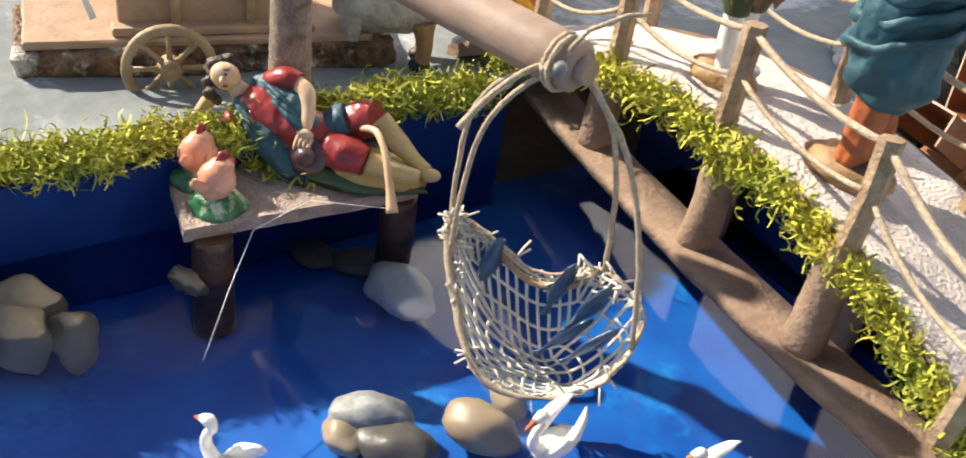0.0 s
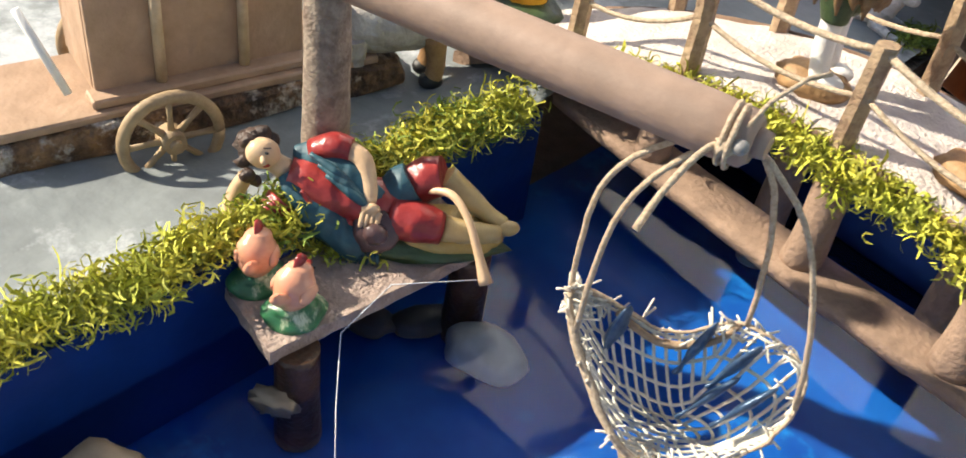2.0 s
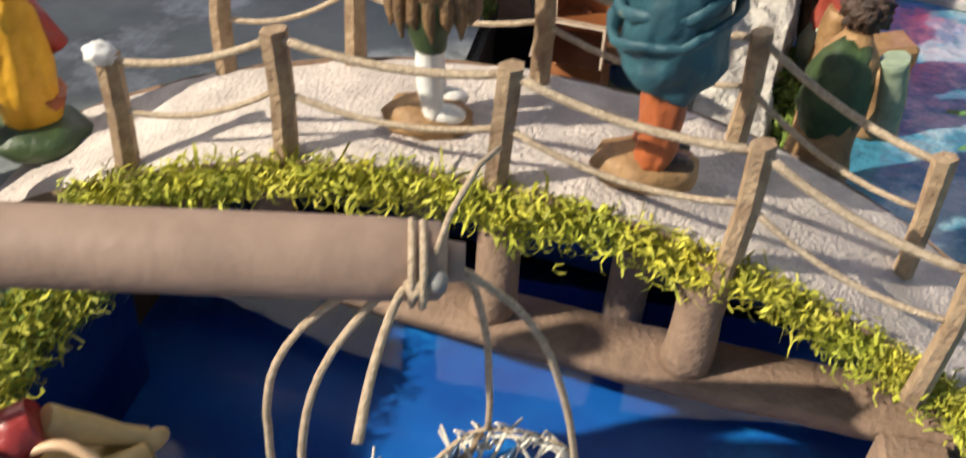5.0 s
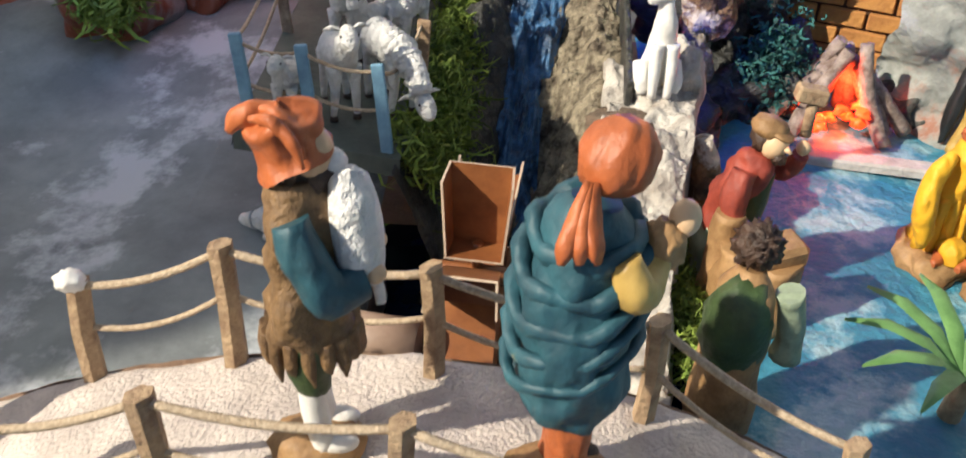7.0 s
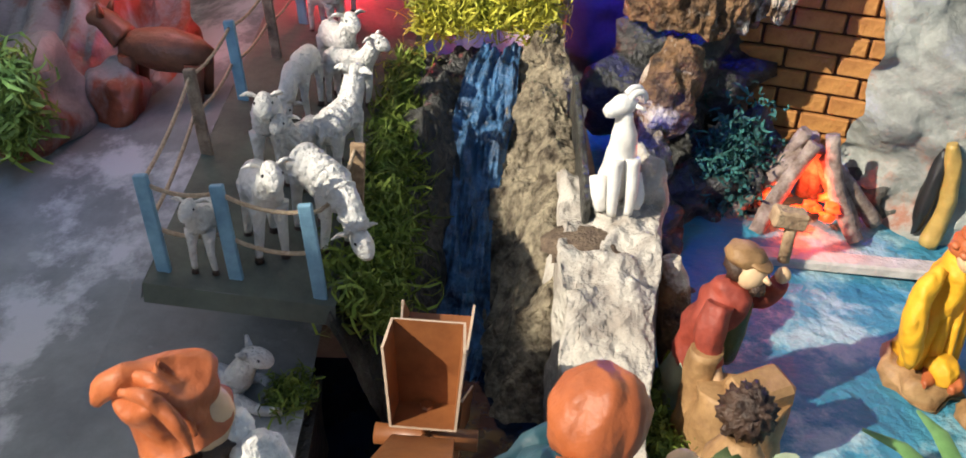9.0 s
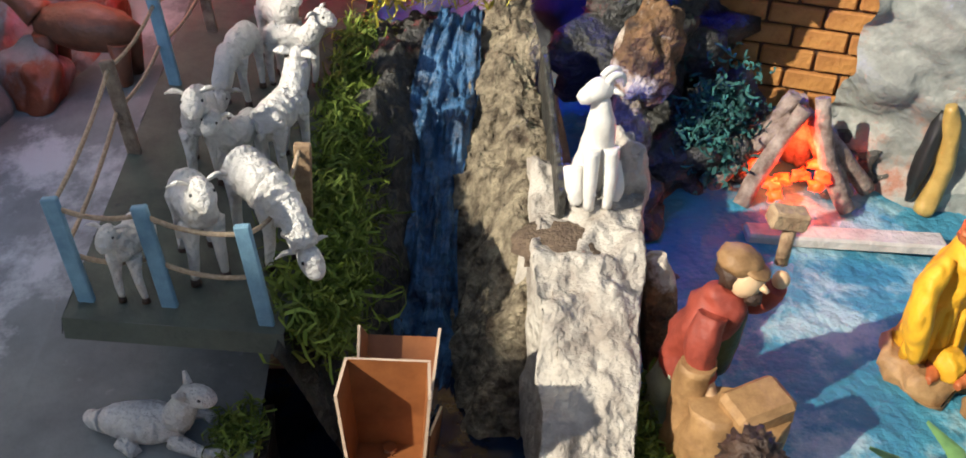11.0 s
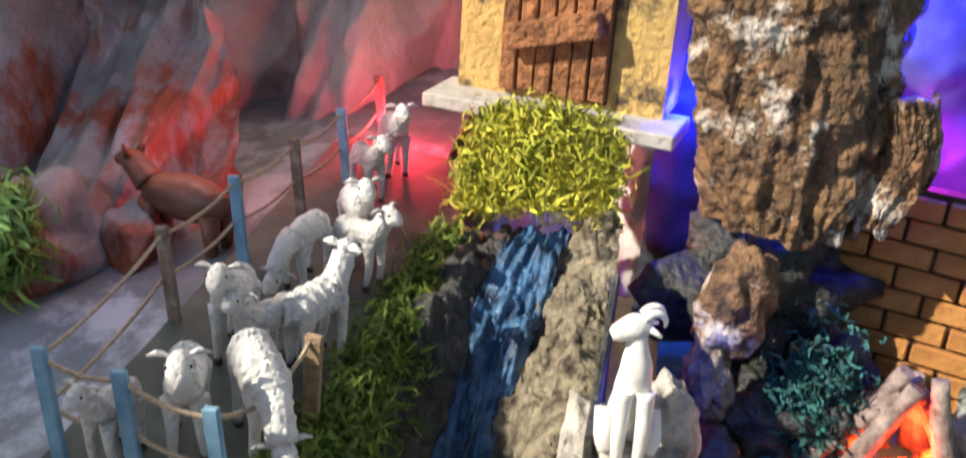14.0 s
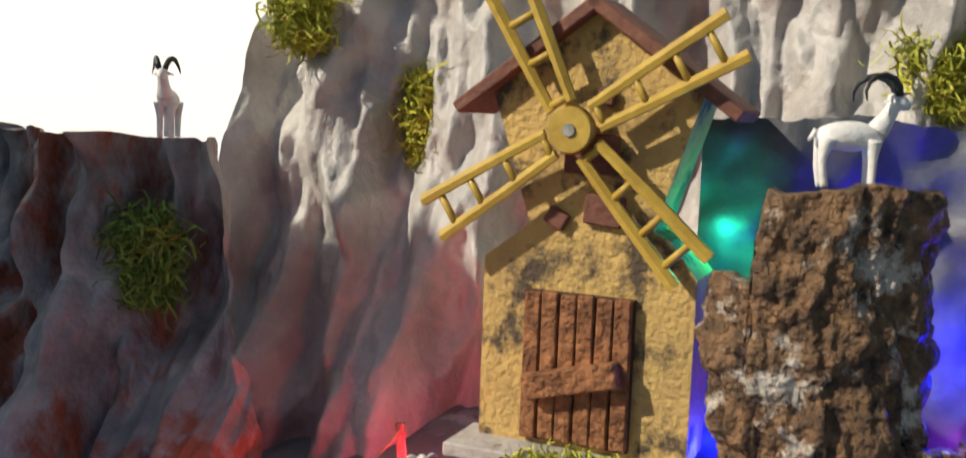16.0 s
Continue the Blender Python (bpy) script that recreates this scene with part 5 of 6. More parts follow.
def goat(at, turn, size, horns, name, label, seated=False):
    s = Shape()
    if seated:
        s.tube([(0, 0, -0.02), (0, 0, 0.03), (0, 0, 0.09), (0, 0, 0.13)], [0.135, 0.15, 0.135, 0.09], "rock_l", 24, 0.95, 0.3)
        s.tube([(-0.07, 0, 0.14), (-0.06, 0, 0.24), (0.0, 0, 0.40), (0.03, 0, 0.54), (0.03, -0.01, 0.64), (0.02, -0.02, 0.70)], [0.075, 0.09, 0.082, 0.072, 0.05, 0.042], "white", 18, 0.85, 0.06)
        for y in (-0.045, 0.045):
            s.tube([(0.07, y, 0.44), (0.10, y * 1.1, 0.28), (0.10, y, 0.12)], [0.042, 0.034, 0.026], "white", 12)
            s.tube([(-0.03, y * 2, 0.28), (0.04, y * 2.3, 0.20), (0.06, y * 2.1, 0.13)], [0.055, 0.045, 0.03], "white", 12)
        s.tube([(0.02, 0.02, 0.725), (0.03, -0.03, 0.73), (0.04, -0.09, 0.705), (0.045, -0.125, 0.69)], [0.045, 0.055, 0.042, 0.024], "white", 14)
        for x in (-0.015, 0.045):
            s.tube([(x, 0.0, 0.765), (x - 0.01, 0.03, 0.79), (x - 0.02, 0.07, 0.79), (x - 0.03, 0.095, 0.76), (x - 0.03, 0.095, 0.725)], [0.018, 0.018, 0.016, 0.012, 0.005], "white", 10)
            s.tube([(x, 0.03, 0.73), (x * 2 - 0.01, 0.075, 0.715)], [0.018, 0.007], "white", 8)
        return single(s, name, label, "goat figurine", at, turn, size=size)
    else:
        s.ell((0, 0, 0.40), (0.27, 0.11, 0.12), "white", rough=0.08)
        for x in (-0.19, 0.17):
            for y in (-0.06, 0.06):
                s.tube([(x, y, 0.38), (x - 0.03 if x < 0 else x, y, 0.2), (x, y, 0.0)], [0.07, 0.035, 0.032], "white", 8)
        s.tube([(0.2, 0, 0.44), (0.30, 0, 0.60), (0.32, 0, 0.66)], [0.09, 0.06, 0.055], "white", 10)
        s.tube([(-0.26, 0, 0.44), (-0.32, 0, 0.36)], [0.03, 0.012], "white", 6)
        hx, hz = 0.36, 0.68
    s.ell((hx, 0, hz), (0.10, 0.055, 0.06), "white", (0, 25, 0))
    for y in (-1, 1):
        curl = horns * 0.75
        s.tube([(hx - 0.01 - curl * (1 - math.cos(a)), (0.03 + 0.035 * a) * y, hz + 0.05 + curl * math.sin(a)) for a in (0.0, 0.5, 1.0, 1.5, 2.0, 2.5, 3.0, 3.5)], [0.032, 0.032, 0.03, 0.028, 0.025, 0.02, 0.014, 0.005], "black", 10, 1, 0.2)
        s.tube([(hx - 0.05, 0.05 * y, hz + 0.01), (hx - 0.08, 0.11 * y, hz - 0.01)], [0.02, 0.008], "white", 6)
    single(s, name, label, "goat figurine", at, turn, size=size)


# pen floor and fence
s = Shape()


def pen_z(x, y):
    return 1.30 - 0.12 * (x + 0.5) + 0.06 * (y - 5.9)


s.sheet(lambda u, v: ((x := -1.12 + 0.92 * u + 0.5 * v * (1 - u) * 0 + 0.25 * v * u), (y := 5.80 + 3.9 * v), pen_z(x, y) + 0.01 * fbm(x, y, 0, 4)), 20, 50, "pen_floor")
s.sheet(lambda u, v: ((x := -1.12 + 0.92 * u), 5.80 - 0.02 * v, pen_z(x, 5.8) - 0.10 * v), 20, 3, "pen_floor")
s.sheet(lambda u, v: (-1.12 - 0.02 * v, (y := 5.80 + 3.9 * u), pen_z(-1.12, y) - 0.10 * v), 20, 3, "ground")
single(s, "pen_floor", "dark sloping board that floors the sheep pen", "floor", kind="structure")


def pen_fence():
    f = thing("pen_fence", "sheep pen fence of pale blue sticks and twine", "fence", (-0.7, 5.9, 1.2))
    o = Vector((-0.7, 5.9, 1.2))
    posts = [(-0.28, 5.86, "pen_blue"), (-0.70, 5.92, "pen_blue"), (-1.05, 5.92, "pen_blue"), (-1.09, 7.0, "wood_grey"), (-1.02, 7.69, "pen_blue"), (-0.92, 8.33, "wood_grey"), (-0.83, 8.94, "pen_blue"), (-0.80, 9.68, "wood_grey")]
    tops = []
    for x, y, key in posts:
        b = Vector((x, y, pen_z(x, y))) - o
        t = b + Vector((-0.05, 0.03, 0.50))
        tops.append(t)
        s = Shape()
        s.box(b.lerp(t, 0.47), (0.068, 0.035, 0.56), key, (-3, -6, 0), 0.006)
        s.link("post", f, "flat painted stick")
    for a, b in zip(tops, tops[1:]):
        for dz in (0.03, 0.26):
            s = Shape()
            rope_between(s, a - Vector((0, 0, dz)), b - Vector((0, 0, dz)), 0.04, 0.011)
            s.link("rope", f)
    s = Shape()
    b = Vector((-0.17, 6.55, pen_z(-0.17, 6.55))) - o
    s.box(b + Vector((0, 0, 0.22)), (0.08, 0.04, 0.5), "wood", (0, 3, 0), 0.006)
    s.link("post", f, "brown stick")
    s = Shape()
    rope_between(s, tops[0] - Vector((0, 0, 0.03)), b + Vector((0, 0, 0.45)), 0.12, 0.011)
    s.link("rope", f)


pen_fence()
for x, y, turn, size, kind, wool in ((-0.84, 6.02, -95, 0.80, "stand", False), (-0.60, 6.20, -66, 1.05, "stand", False), (-0.33, 6.34, -52, 1.12, "graze", True),
                                     (-0.70, 6.90, -80, 1.02, "stand", False), (-0.50, 6.86, -112, 0.86, "stand", False), (-0.32, 7.00, 70, 1.0, "stand", True),
                                     (-0.62, 7.65, -102, 0.95, "graze", False), (-0.46, 8.05, -60, 1.0, "stand", False), (-0.36, 7.80, -25, 0.9, "stand", False),
                                     (-0.64, 8.80, -45, 0.85, "stand", False), (-0.60, 9.28, -60, 0.95, "stand", False)):
    sheep((x, y, pen_z(x, y)), turn, size, kind, wool)
sheep((-0.82, 5.64, 0.80), -6, 0.96, "lie", False)


# waterfall between its banks
def fall_mid(y):
    return 0.35 + 0.15 * (y - 6.6)


def fall_z(y):
    t = max(0.0, min(1.0, (y - 6.5) / 1.7))
    return 0.27 + 1.30 * t ** 0.85


s = Shape()


def water_run(u, v):
    y = 6.2 + 2.3 * v
    w = 0.17 + 0.03 * math.sin(y * 5)
    x = fall_mid(y) + w * (2 * u - 1) + 0.02 * math.sin(y * 3)
    return (x, y, fall_z(y) + 0.10 * fbm(u * 1.5, y * 1.2, 1, 3.0, 6))


s.sheet(water_run, 50, 190, "fall")
single(s, "waterfall", "painted blue waterfall running down between rocks", "waterfall", kind="structure")
s = Shape()


def left_bank(u, v):
    y = 5.7 + 3.0 * v
    x0, x1 = -0.22 + 0.13 * (y - 5.9) * 0.6, fall_mid(y) - 0.09
    x = x0 + (x1 - x0) * u
    top, low = max(pen_z(-0.2, y), 1.05) - 0.02, fall_z(y) - 0.05
    z = top + (low - top) * u ** 1.4 + 0.22 * fbm(x, y, 0, 3.2, 7) * math.sin(math.pi * u)
    return (x, y, z)


s.sheet(left_bank, 60, 180, "rock_d")
single(s, "bank_left", "dark wet rock beside the waterfall", "rock", kind="structure")
s = Shape()


def right_bank(u, v):
    y = 6.0 + 2.6 * v
    x = fall_mid(y) + 0.10 + (0.98 - fall_mid(y)) * u
    edge = 0.95 + 0.33 * (y - 6.3)
    low = fall_z(y) - 0.06
    edge = low + (edge - low) * max(0.0, min(1.0, (y - 6.05) / 0.35))
    z = low + (edge - low) * max(0.0, min(1.0, (u - 0.18) * 1.9)) ** 0.8 + 0.13 * fbm(x, y, 3, 4.0, 7)
    return (x + 0.07 * fbm(y, u, 2, 3), y, z)


s.sheet(right_bank, 60, 170, "rock_m")
single(s, "bank_right", "mottled brown rough rock beside the waterfall", "rock", kind="structure")
s = Shape()
s.box((1.10, 7.4, 0.80), (0.04, 1.2, 1.5), "rock_d", (12, 0, 0), 0.01)
single(s, "partition", "dark upright board behind the goat", "board", kind="structure")


def boulder(u, v):
    """The pale rock wall with the goat's seat: a ridge that falls towards the bridge."""
    y = 4.6 + 2.55 * v
    top = 0.62 + 0.62 * max(0.0, min(1.0, (y - 5.2) / 1.1)) ** 0.8
    cx = 1.14 + 0.08 * (y - 5.6)
    w = 0.24 + 0.10 * max(0, min(1, (y - 5.6)))
    a = math.pi * u
    x = cx - w * math.cos(a) * (1 + 0.28 * fbm(y, u * 3, 1, 2.2, 6))
    z = 0.2 + (top - 0.2) * min(1.0, math.sin(a) * 1.9) + 0.10 * fbm(x, y, 0, 3.2, 6) + 0.04 * ridge(x, y, 1, 3)
    return (x, y, z)


s = Shape()
s.sheet(boulder, 70, 130, "rock_l")
s.ell((1.2, 6.75, 0.75), (0.38, 0.42, 0.5), "rock_l", rough=0.18, freq=2)
single(s, "pale_rock", "pale grey plastered rock with a flat top", "rock", kind="structure")
s = Shape()
s.ell((1.08, 6.52, 1.20), (0.24, 0.20, 0.055), "soil", rough=0.4, freq=3, seed=2)
s2 = Shape()
s2.ell((1.44, 7.0, 1.22), (0.15, 0.22, 0.34), "rock_l", (0, 0, 20), 0.3, 2.5, 4.0, 4)
single(s2, "goat_rock", "pale rounded rock behind the goat", "rock")
single(s, "soil_patch", "dark soil strewn before the goat", "soil", kind="stuff")
goat((1.26, 6.76, 1.20), -80, 1.05, 0.02, "seated_goat_figurine", "white toy goat seated on the pale rock", True)
goat((-2.86, 9.90, 4.09), 290, 0.70, 0.16, "ibex_figurine", "white toy ibex with dark curved horns on the ridge")
goat((2.0, 8.72, 4.02), 12, 0.70, 0.2, "ibex_figurine", "white toy ibex with dark curved horns on the bark stump")


def water_wheel():
    w = thing("water_wheel", "copper-brown waterwheel of open card scoops over the pool", "waterwheel", (0.27, 5.30, 0.90), -4)
    s = Shape()
    s.tube([(-0.24, 0, 0), (0.24, 0, 0)], 0.05, "copper", 12)
    s.link("axle", w)
    for k in range(6):
        a = 2 * math.pi * k / 6 + 0.50
        s = Shape()
        # an open scoop: bottom, back and two flared cheeks
        def put(p):
            q = Vector((p[0], p[1] * math.cos(a) - p[2] * math.sin(a), p[1] * math.sin(a) + p[2] * math.cos(a)))
            return q
        def plate(pts, t=0.012):
            pts = [Vector(p) for p in pts]
            n = (pts[1] - pts[0]).cross(pts[2] - pts[0]).normalized() * t
            lo, hi = [s.bm.verts.new(put(p)) for p in pts], [s.bm.verts.new(put(p + n)) for p in pts]
            m = len(pts)
            s._mark([s.bm.faces.new(hi), s.bm.faces.new(lo[::-1])], "copper")
            s._mark([s.bm.faces.new((lo[i], lo[(i + 1) % m], hi[(i + 1) % m], hi[i])) for i in range(m)], "card_edge")
            for f in s.bm.faces:
                f.smooth = False
        plate([(-0.14, 0.17, -0.04), (0.14, 0.17, -0.04), (0.165, 0.64, -0.04), (-0.165, 0.64, -0.04)])
        plate([(-0.14, 0.17, -0.04), (-0.165, 0.64, -0.04), (-0.18, 0.62, 0.15), (-0.15, 0.17, 0.14)])
        plate([(0.14, 0.17, -0.04), (0.15, 0.17, 0.14), (0.18, 0.62, 0.15), (0.165, 0.64, -0.04)])
        plate([(-0.14, 0.17, -0.04), (-0.15, 0.17, 0.14), (0.15, 0.17, 0.14), (0.14, 0.17, -0.04)])
        s.link("scoop", w, "open copper-brown scoop")
        s = Shape()
        s.tube([(0, 0, 0), put((0, 0.2, 0.0))], 0.03, "copper", 6)
        s.link("arm", w)
    s = Shape()
    s.tube([(-0.62, -0.42, -0.16), (-0.22, -0.44, -0.16)], 0.13, "beam", 16)
    s.link("motor", w, "grey-brown tube at the axle")


water_wheel()


def windmill():
    m = thing("windmill", "ochre plaster windmill with a red-brown roof and mustard blades", "windmill", (0.50, 9.36, 2.14), -11)
    s = Shape()
    prof = [(-0.72, 0.0), (0.74, 0.0), (0.74, 1.22), (0.56, 1.45), (0.44, 1.5), (0.72, 2.38), (0.02, 2.90), (-0.70, 2.38), (-0.40, 1.5), (-0.50, 1.42), (-0.72, 1.25)]
    fr, bk = [s.bm.verts.new((x, 0, z)) for x, z in prof], [s.bm.verts.new((x, 0.5, z)) for x, z in prof]
    k = len(prof)
    s._mark([s.bm.faces.new(fr), s.bm.faces.new(bk[::-1])] + [s.bm.faces.new((fr[i], fr[(i + 1) % k], bk[(i + 1) % k], bk[i])) for i in range(k)], "mill")
    for f in s.bm.faces:
        f.smooth = False
    s.link("wall", m, "ochre flaking plaster wall")
    s = Shape()
    s.box((0.02, -0.06, -0.05), (1.74, 0.5, 0.10), "slab", (0, 0, 0), 0.012)
    s.link("step", m, "pale grey slab")
    for a, b in (((-0.92, 2.27), (0.04, 2.97)), ((0.0, 2.97), (0.96, 2.27))):
        s = Shape()
        ang = math.degrees(math.atan2(b[1] - a[1], b[0] - a[0]))
        s.box(((a[0] + b[0]) / 2, 0.18, (a[1] + b[1]) / 2 - 0.02), (1.2, 0.62, 0.085), "roof", (0, -ang, 0), 0.01)
        s.link("roof_slab", m, "red-brown roof board")
    door = Shape()
    door.box((-0.02, -0.015, 0.55), (0.76, 0.05, 1.02), "mortar", (0, 0, 0), 0.006)
    d = door.link("door", m, "red-brown plank door with a slanting bar")
    for i in range(6):
        s = Shape()
        s.box((-0.33 + 0.125 * i, -0.055, 0.55 + 0.01 * (i % 2)), (0.112, 0.05, 1.0), "door", (0, 0.4 * (-1) ** i, 0), 0.01)
        s.link("plank", d)
    s = Shape()
    s.box((-0.02, -0.13, 0.50), (0.66, 0.11, 0.17), "door", (0, -15, 0), 0.012)
    s.link("crossbar", d, "slanting cork bar")
    for x, z, sx, sz, rot in ((0.12, 1.62, 0.26, 0.20, 5), (0.02, 1.98, 0.36, 0.26, 0), (-0.2, 1.55, 0.15, 0.12, 30), (0.1, 2.35, 0.12, 0.11, 10)):
        s = Shape()
        s.box((x, -0.02, z), (sx, 0.07, sz), "roof", (0, rot, 0), 0.012)
        s.link("stone", m, "red-brown stone set in the wall")
    blades = Shape()
    blades.tube([(-0.06, 0.02, 2.13), (-0.06, -0.22, 2.13)], [0.09, 0.08], "blade", 20)
    blades.tube([(-0.06, -0.2, 2.13), (-0.06, -0.27, 2.13)], [0.155, 0.14], "blade", 24)
    hub = blades.link("hub", m, "round mustard hub")
    s = Shape()
    s.tube([(-0.06, -0.26, 2.13), (-0.06, -0.285, 2.13)], [0.045, 0.04], "stone_g", 14)
    s.link("screw", hub, "grey metal screw")
    for deg in (118, 31, 213, -46):
        ca, sa = math.cos(radians(deg)), math.sin(radians(deg))

        def at(r, w, dy=0.0):
            return (-0.06 + ca * r - sa * w, -0.20 + dy, 2.13 + sa * r + ca * w)
        s = Shape()
        for w0, w1 in ((0.075, 0.14), (-0.075, -0.14)):
            s.tube([at(0.17, w0), at(0.6, (w0 + w1) / 2), at(1.16, w1)], [0.040, 0.046, 0.050], "blade", 6, 0.75, smooth=False)
        for r in (0.2, 0.50, 0.78, 1.02):
            ww = 0.075 + 0.06 * r
            s.tube([at(r, ww), at(r, -ww)], 0.027, "blade", 6)
        s.link("blade", m, "mustard ladder-shaped blade")


windmill()


# cork bark stump
def bark_piece(name, label, x0, x1, z0, z1, y, bulge, seed, top_cut=0.0):
    s = Shape()

    def fn(u, v, back=False):
        a = math.pi * (u - 0.5) * 0.95
        cx, w = (x0 + x1) / 2 + 0.06 * math.sin(v * 5 + seed), (x1 - x0) / 2 * (0.74 + 0.26 * min(1.0, v * 2.6))
        r = 1 + 0.16 * fbm(math.sin(a) * 1.2, v * 2.5, seed, 2.8, 8) + 0.08 * ridge(math.sin(a) * 2.4, v * 1.3, seed, 1.9) + 0.035 * ridge(math.sin(a) * 3, v * 6, seed, 3.4)
        x = cx + w * math.sin(a) * (r if not back else 0.86 * r)
        yy = y - bulge * math.cos(a) * (r if not back else 0.6 * r) + (0.04 if back else 0)
        z = z0 + (z1 - z0) * v + 0.12 * fbm(u * 4, v * 3, seed + 4, 1.0) * (v * (1 - v) * 2 + 0.5)
        if top_cut and u < 0.3:
            z = z0 + (z - z0) * (1 - top_cut)
        return (x, yy, z)

    f = s.sheet(fn, 110, 170, "bark")
    b = s.sheet(lambda u, v: fn(u, v, True), 110, 170, "bark")
    rim = []
    for j in (0, -1):
        rim += [s.bm.faces.new((f[i][j], f[i + 1][j], b[i + 1][j], b[i][j])) for i in range(109)]
    for i in (0, -1):
        rim += [s.bm.faces.new((f[i][j], f[i][j + 1], b[i][j + 1], b[i][j])) for j in range(169)]
    s._mark(rim, "bark")
    return single(s, name, label, "bark")


bark_piece("bark_stump", "tall piece of brown cork bark with whitish patches", 1.36, 2.52, 1.72, 4.02, 8.95, 0.48, 1.0, 0.24)
bark_piece("bark_branch", "short curved piece of cork bark", 2.42, 2.74, 1.80, 2.62, 8.75, 0.2, 5.0)
s = Shape()
s.ell((1.78, 8.12, 1.45), (0.20, 0.17, 0.32), "bark", (0, 8, 0), 0.45, 2.2, 3.0, 4)
s.ell((1.70, 8.05, 0.98), (0.13, 0.12, 0.28), "rock_m", (0, -10, 0), 0.45, 2.5, 6.0, 4)
single(s, "cork_lump", "knobbly piece of light brown cork", "cork")
s = Shape()
s.sheet(lambda u, v: ((x := 1.2 + 4.4 * u), 9.75 - 0.1 * (x - 1.2) + 0.16 * fbm(x, v * 3, 1, 1.6) + 0.1 * ridge(x, v * 4, 2, 1.2), 0.4 + 4.0 * v + 0.1 * fbm(x, 1, 0, 2)), 70, 70, "panel")
single(s, "rear_panel", "grey painted panel behind the bark", "panel", kind="structure")

s = Shape()
for x, y, z, rr, seed in ((2.0, 8.95, 1.15, 0.62, 7), (2.15, 8.35, 0.5, 0.42, 1), (1.72, 7.75, 0.45, 0.3, 2), (2.45, 8.6, 0.6, 0.45, 3), (3.45, 8.5, 0.45, 0.3, 4), (1.62, 7.2, 0.4, 0.25, 5)):
    s.ell((x, y, z), (rr, rr * 0.7, rr * 0.8), "rock_d", (0, 0, 30 * seed), 0.7, 2.6, seed, 4)
single(s, "dark_debris", "dark bark rubble round the camp fire", "rubble", kind="structure")

# fireplace
s = Shape()
hearth = thing("brick_wall", "orange-brown brick wall behind the camp fire", "brick wall", (3.1, 8.95, 0.45), -18)
s.box((0, 0.06, 0.75), (1.6, 0.10, 1.5), "mortar")
s.link("mortar_bed", hearth, "dark mortar")
brick_mesh = None
for row in range(9):
    for col in range(5):
        x = -0.68 + 0.388 * col + (0.19 if row % 2 else 0)
        if x > 0.72:
            continue
        if brick_mesh is None:
            s = Shape()
            s.box((0, 0, 0), (0.365, 0.06, 0.142), "brick", (0, 0, 0), 0.012)
            ob = s.link("brick", hearth)
            brick_mesh = ob.data
        else:
            ob = new("brick", brick_mesh)
            ob.parent = hearth
        rr = random.Random(row * 17 + col)
        ob.matrix_basis = pose(x / 10, rr.uniform(-0.0006, 0.0006), (0.085 + 0.163 * row) / 10, rr.uniform(-1, 1), rr.uniform(-1.5, 1.5), rr.uniform(-1, 1))

fire = thing("camp_fire", "little camp fire of ash-grey sticks over red glowing embers", "camp fire", (2.85, 8.15, 0.46))
rng = random.Random(8)
for k in range(15):
    if 9 < k < 13:
        continue
    a = 2 * math.pi * k / 15 + rng.uniform(-0.2, 0.2)
    r = 0.50 + rng.uniform(-0.1, 0.08)
    s = Shape()
    s.tube([(r * math.cos(a), r * 0.8 * math.sin(a), 0.0), (r * 0.55 * math.cos(a), 0.4 * r * math.sin(a), 0.30), (0.10 * math.cos(a + 0.6) + 0.02, 0.08 * math.sin(a + 0.6), 0.60 + rng.uniform(-0.12, 0.12))], [0.062, 0.06, 0.052], "log_fire", 8, 1, 0.25)
    s.link("stick", fire, "ash-grey fire stick")
s = Shape()
for k in range(12):
    s.ell((rng.uniform(-0.28, 0.2), rng.uniform(-0.3, 0.05), rng.uniform(0.03, 0.3)), (0.05, 0.045, 0.035), "ember", rough=1.3, freq=2.2, seed=k, sub=2)
s.link("embers", fire, "red glowing embers")
s = Shape()
s.box((3.05, 7.50, 0.49), (1.25, 0.16, 0.08), "slab", (0, 0, -6), 0.015, 0.01)
single(s, "kerb", "pale grey kerb before the camp fire", "kerb", kind="structure")


def grotto(u, v):
    x = 3.25 + 2.6 * u
    z = 0.4 + 2.0 * v
    y = 8.6 - 0.5 * math.sin(u * 3) + 0.3 * fbm(x, z, 1, 1.4) + 0.2 * ridge(x, z, 5, 1.2) - 0.5 * (1 - v)
    return (x, y, z)


s = Shape()
s.sheet(grotto, 60, 60, "rock_w")
single(s, "grotto_rock", "smooth grey-green marbled rock beside the fire", "rock", kind="structure")


# no opening is cut: a black ellipsoid stands for the cleft's inner shade
s = Shape()
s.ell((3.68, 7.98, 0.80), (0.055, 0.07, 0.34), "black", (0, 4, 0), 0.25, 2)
single(s, "cleft_shade", "black lump standing in for the shade inside a cleft", "cleft", kind="structure")
s = Shape()
s.tube([(3.74, 7.9, 0.42), (3.79, 7.9, 0.7), (3.77, 7.92, 1.0), (3.72, 7.95, 1.2)], [0.07, 0.06, 0.055, 0.04], "ochre", 12, 1, 0.3)
single(s, "cleft_edge", "tan rounded edge of the cleft", "rock edge", kind="structure")


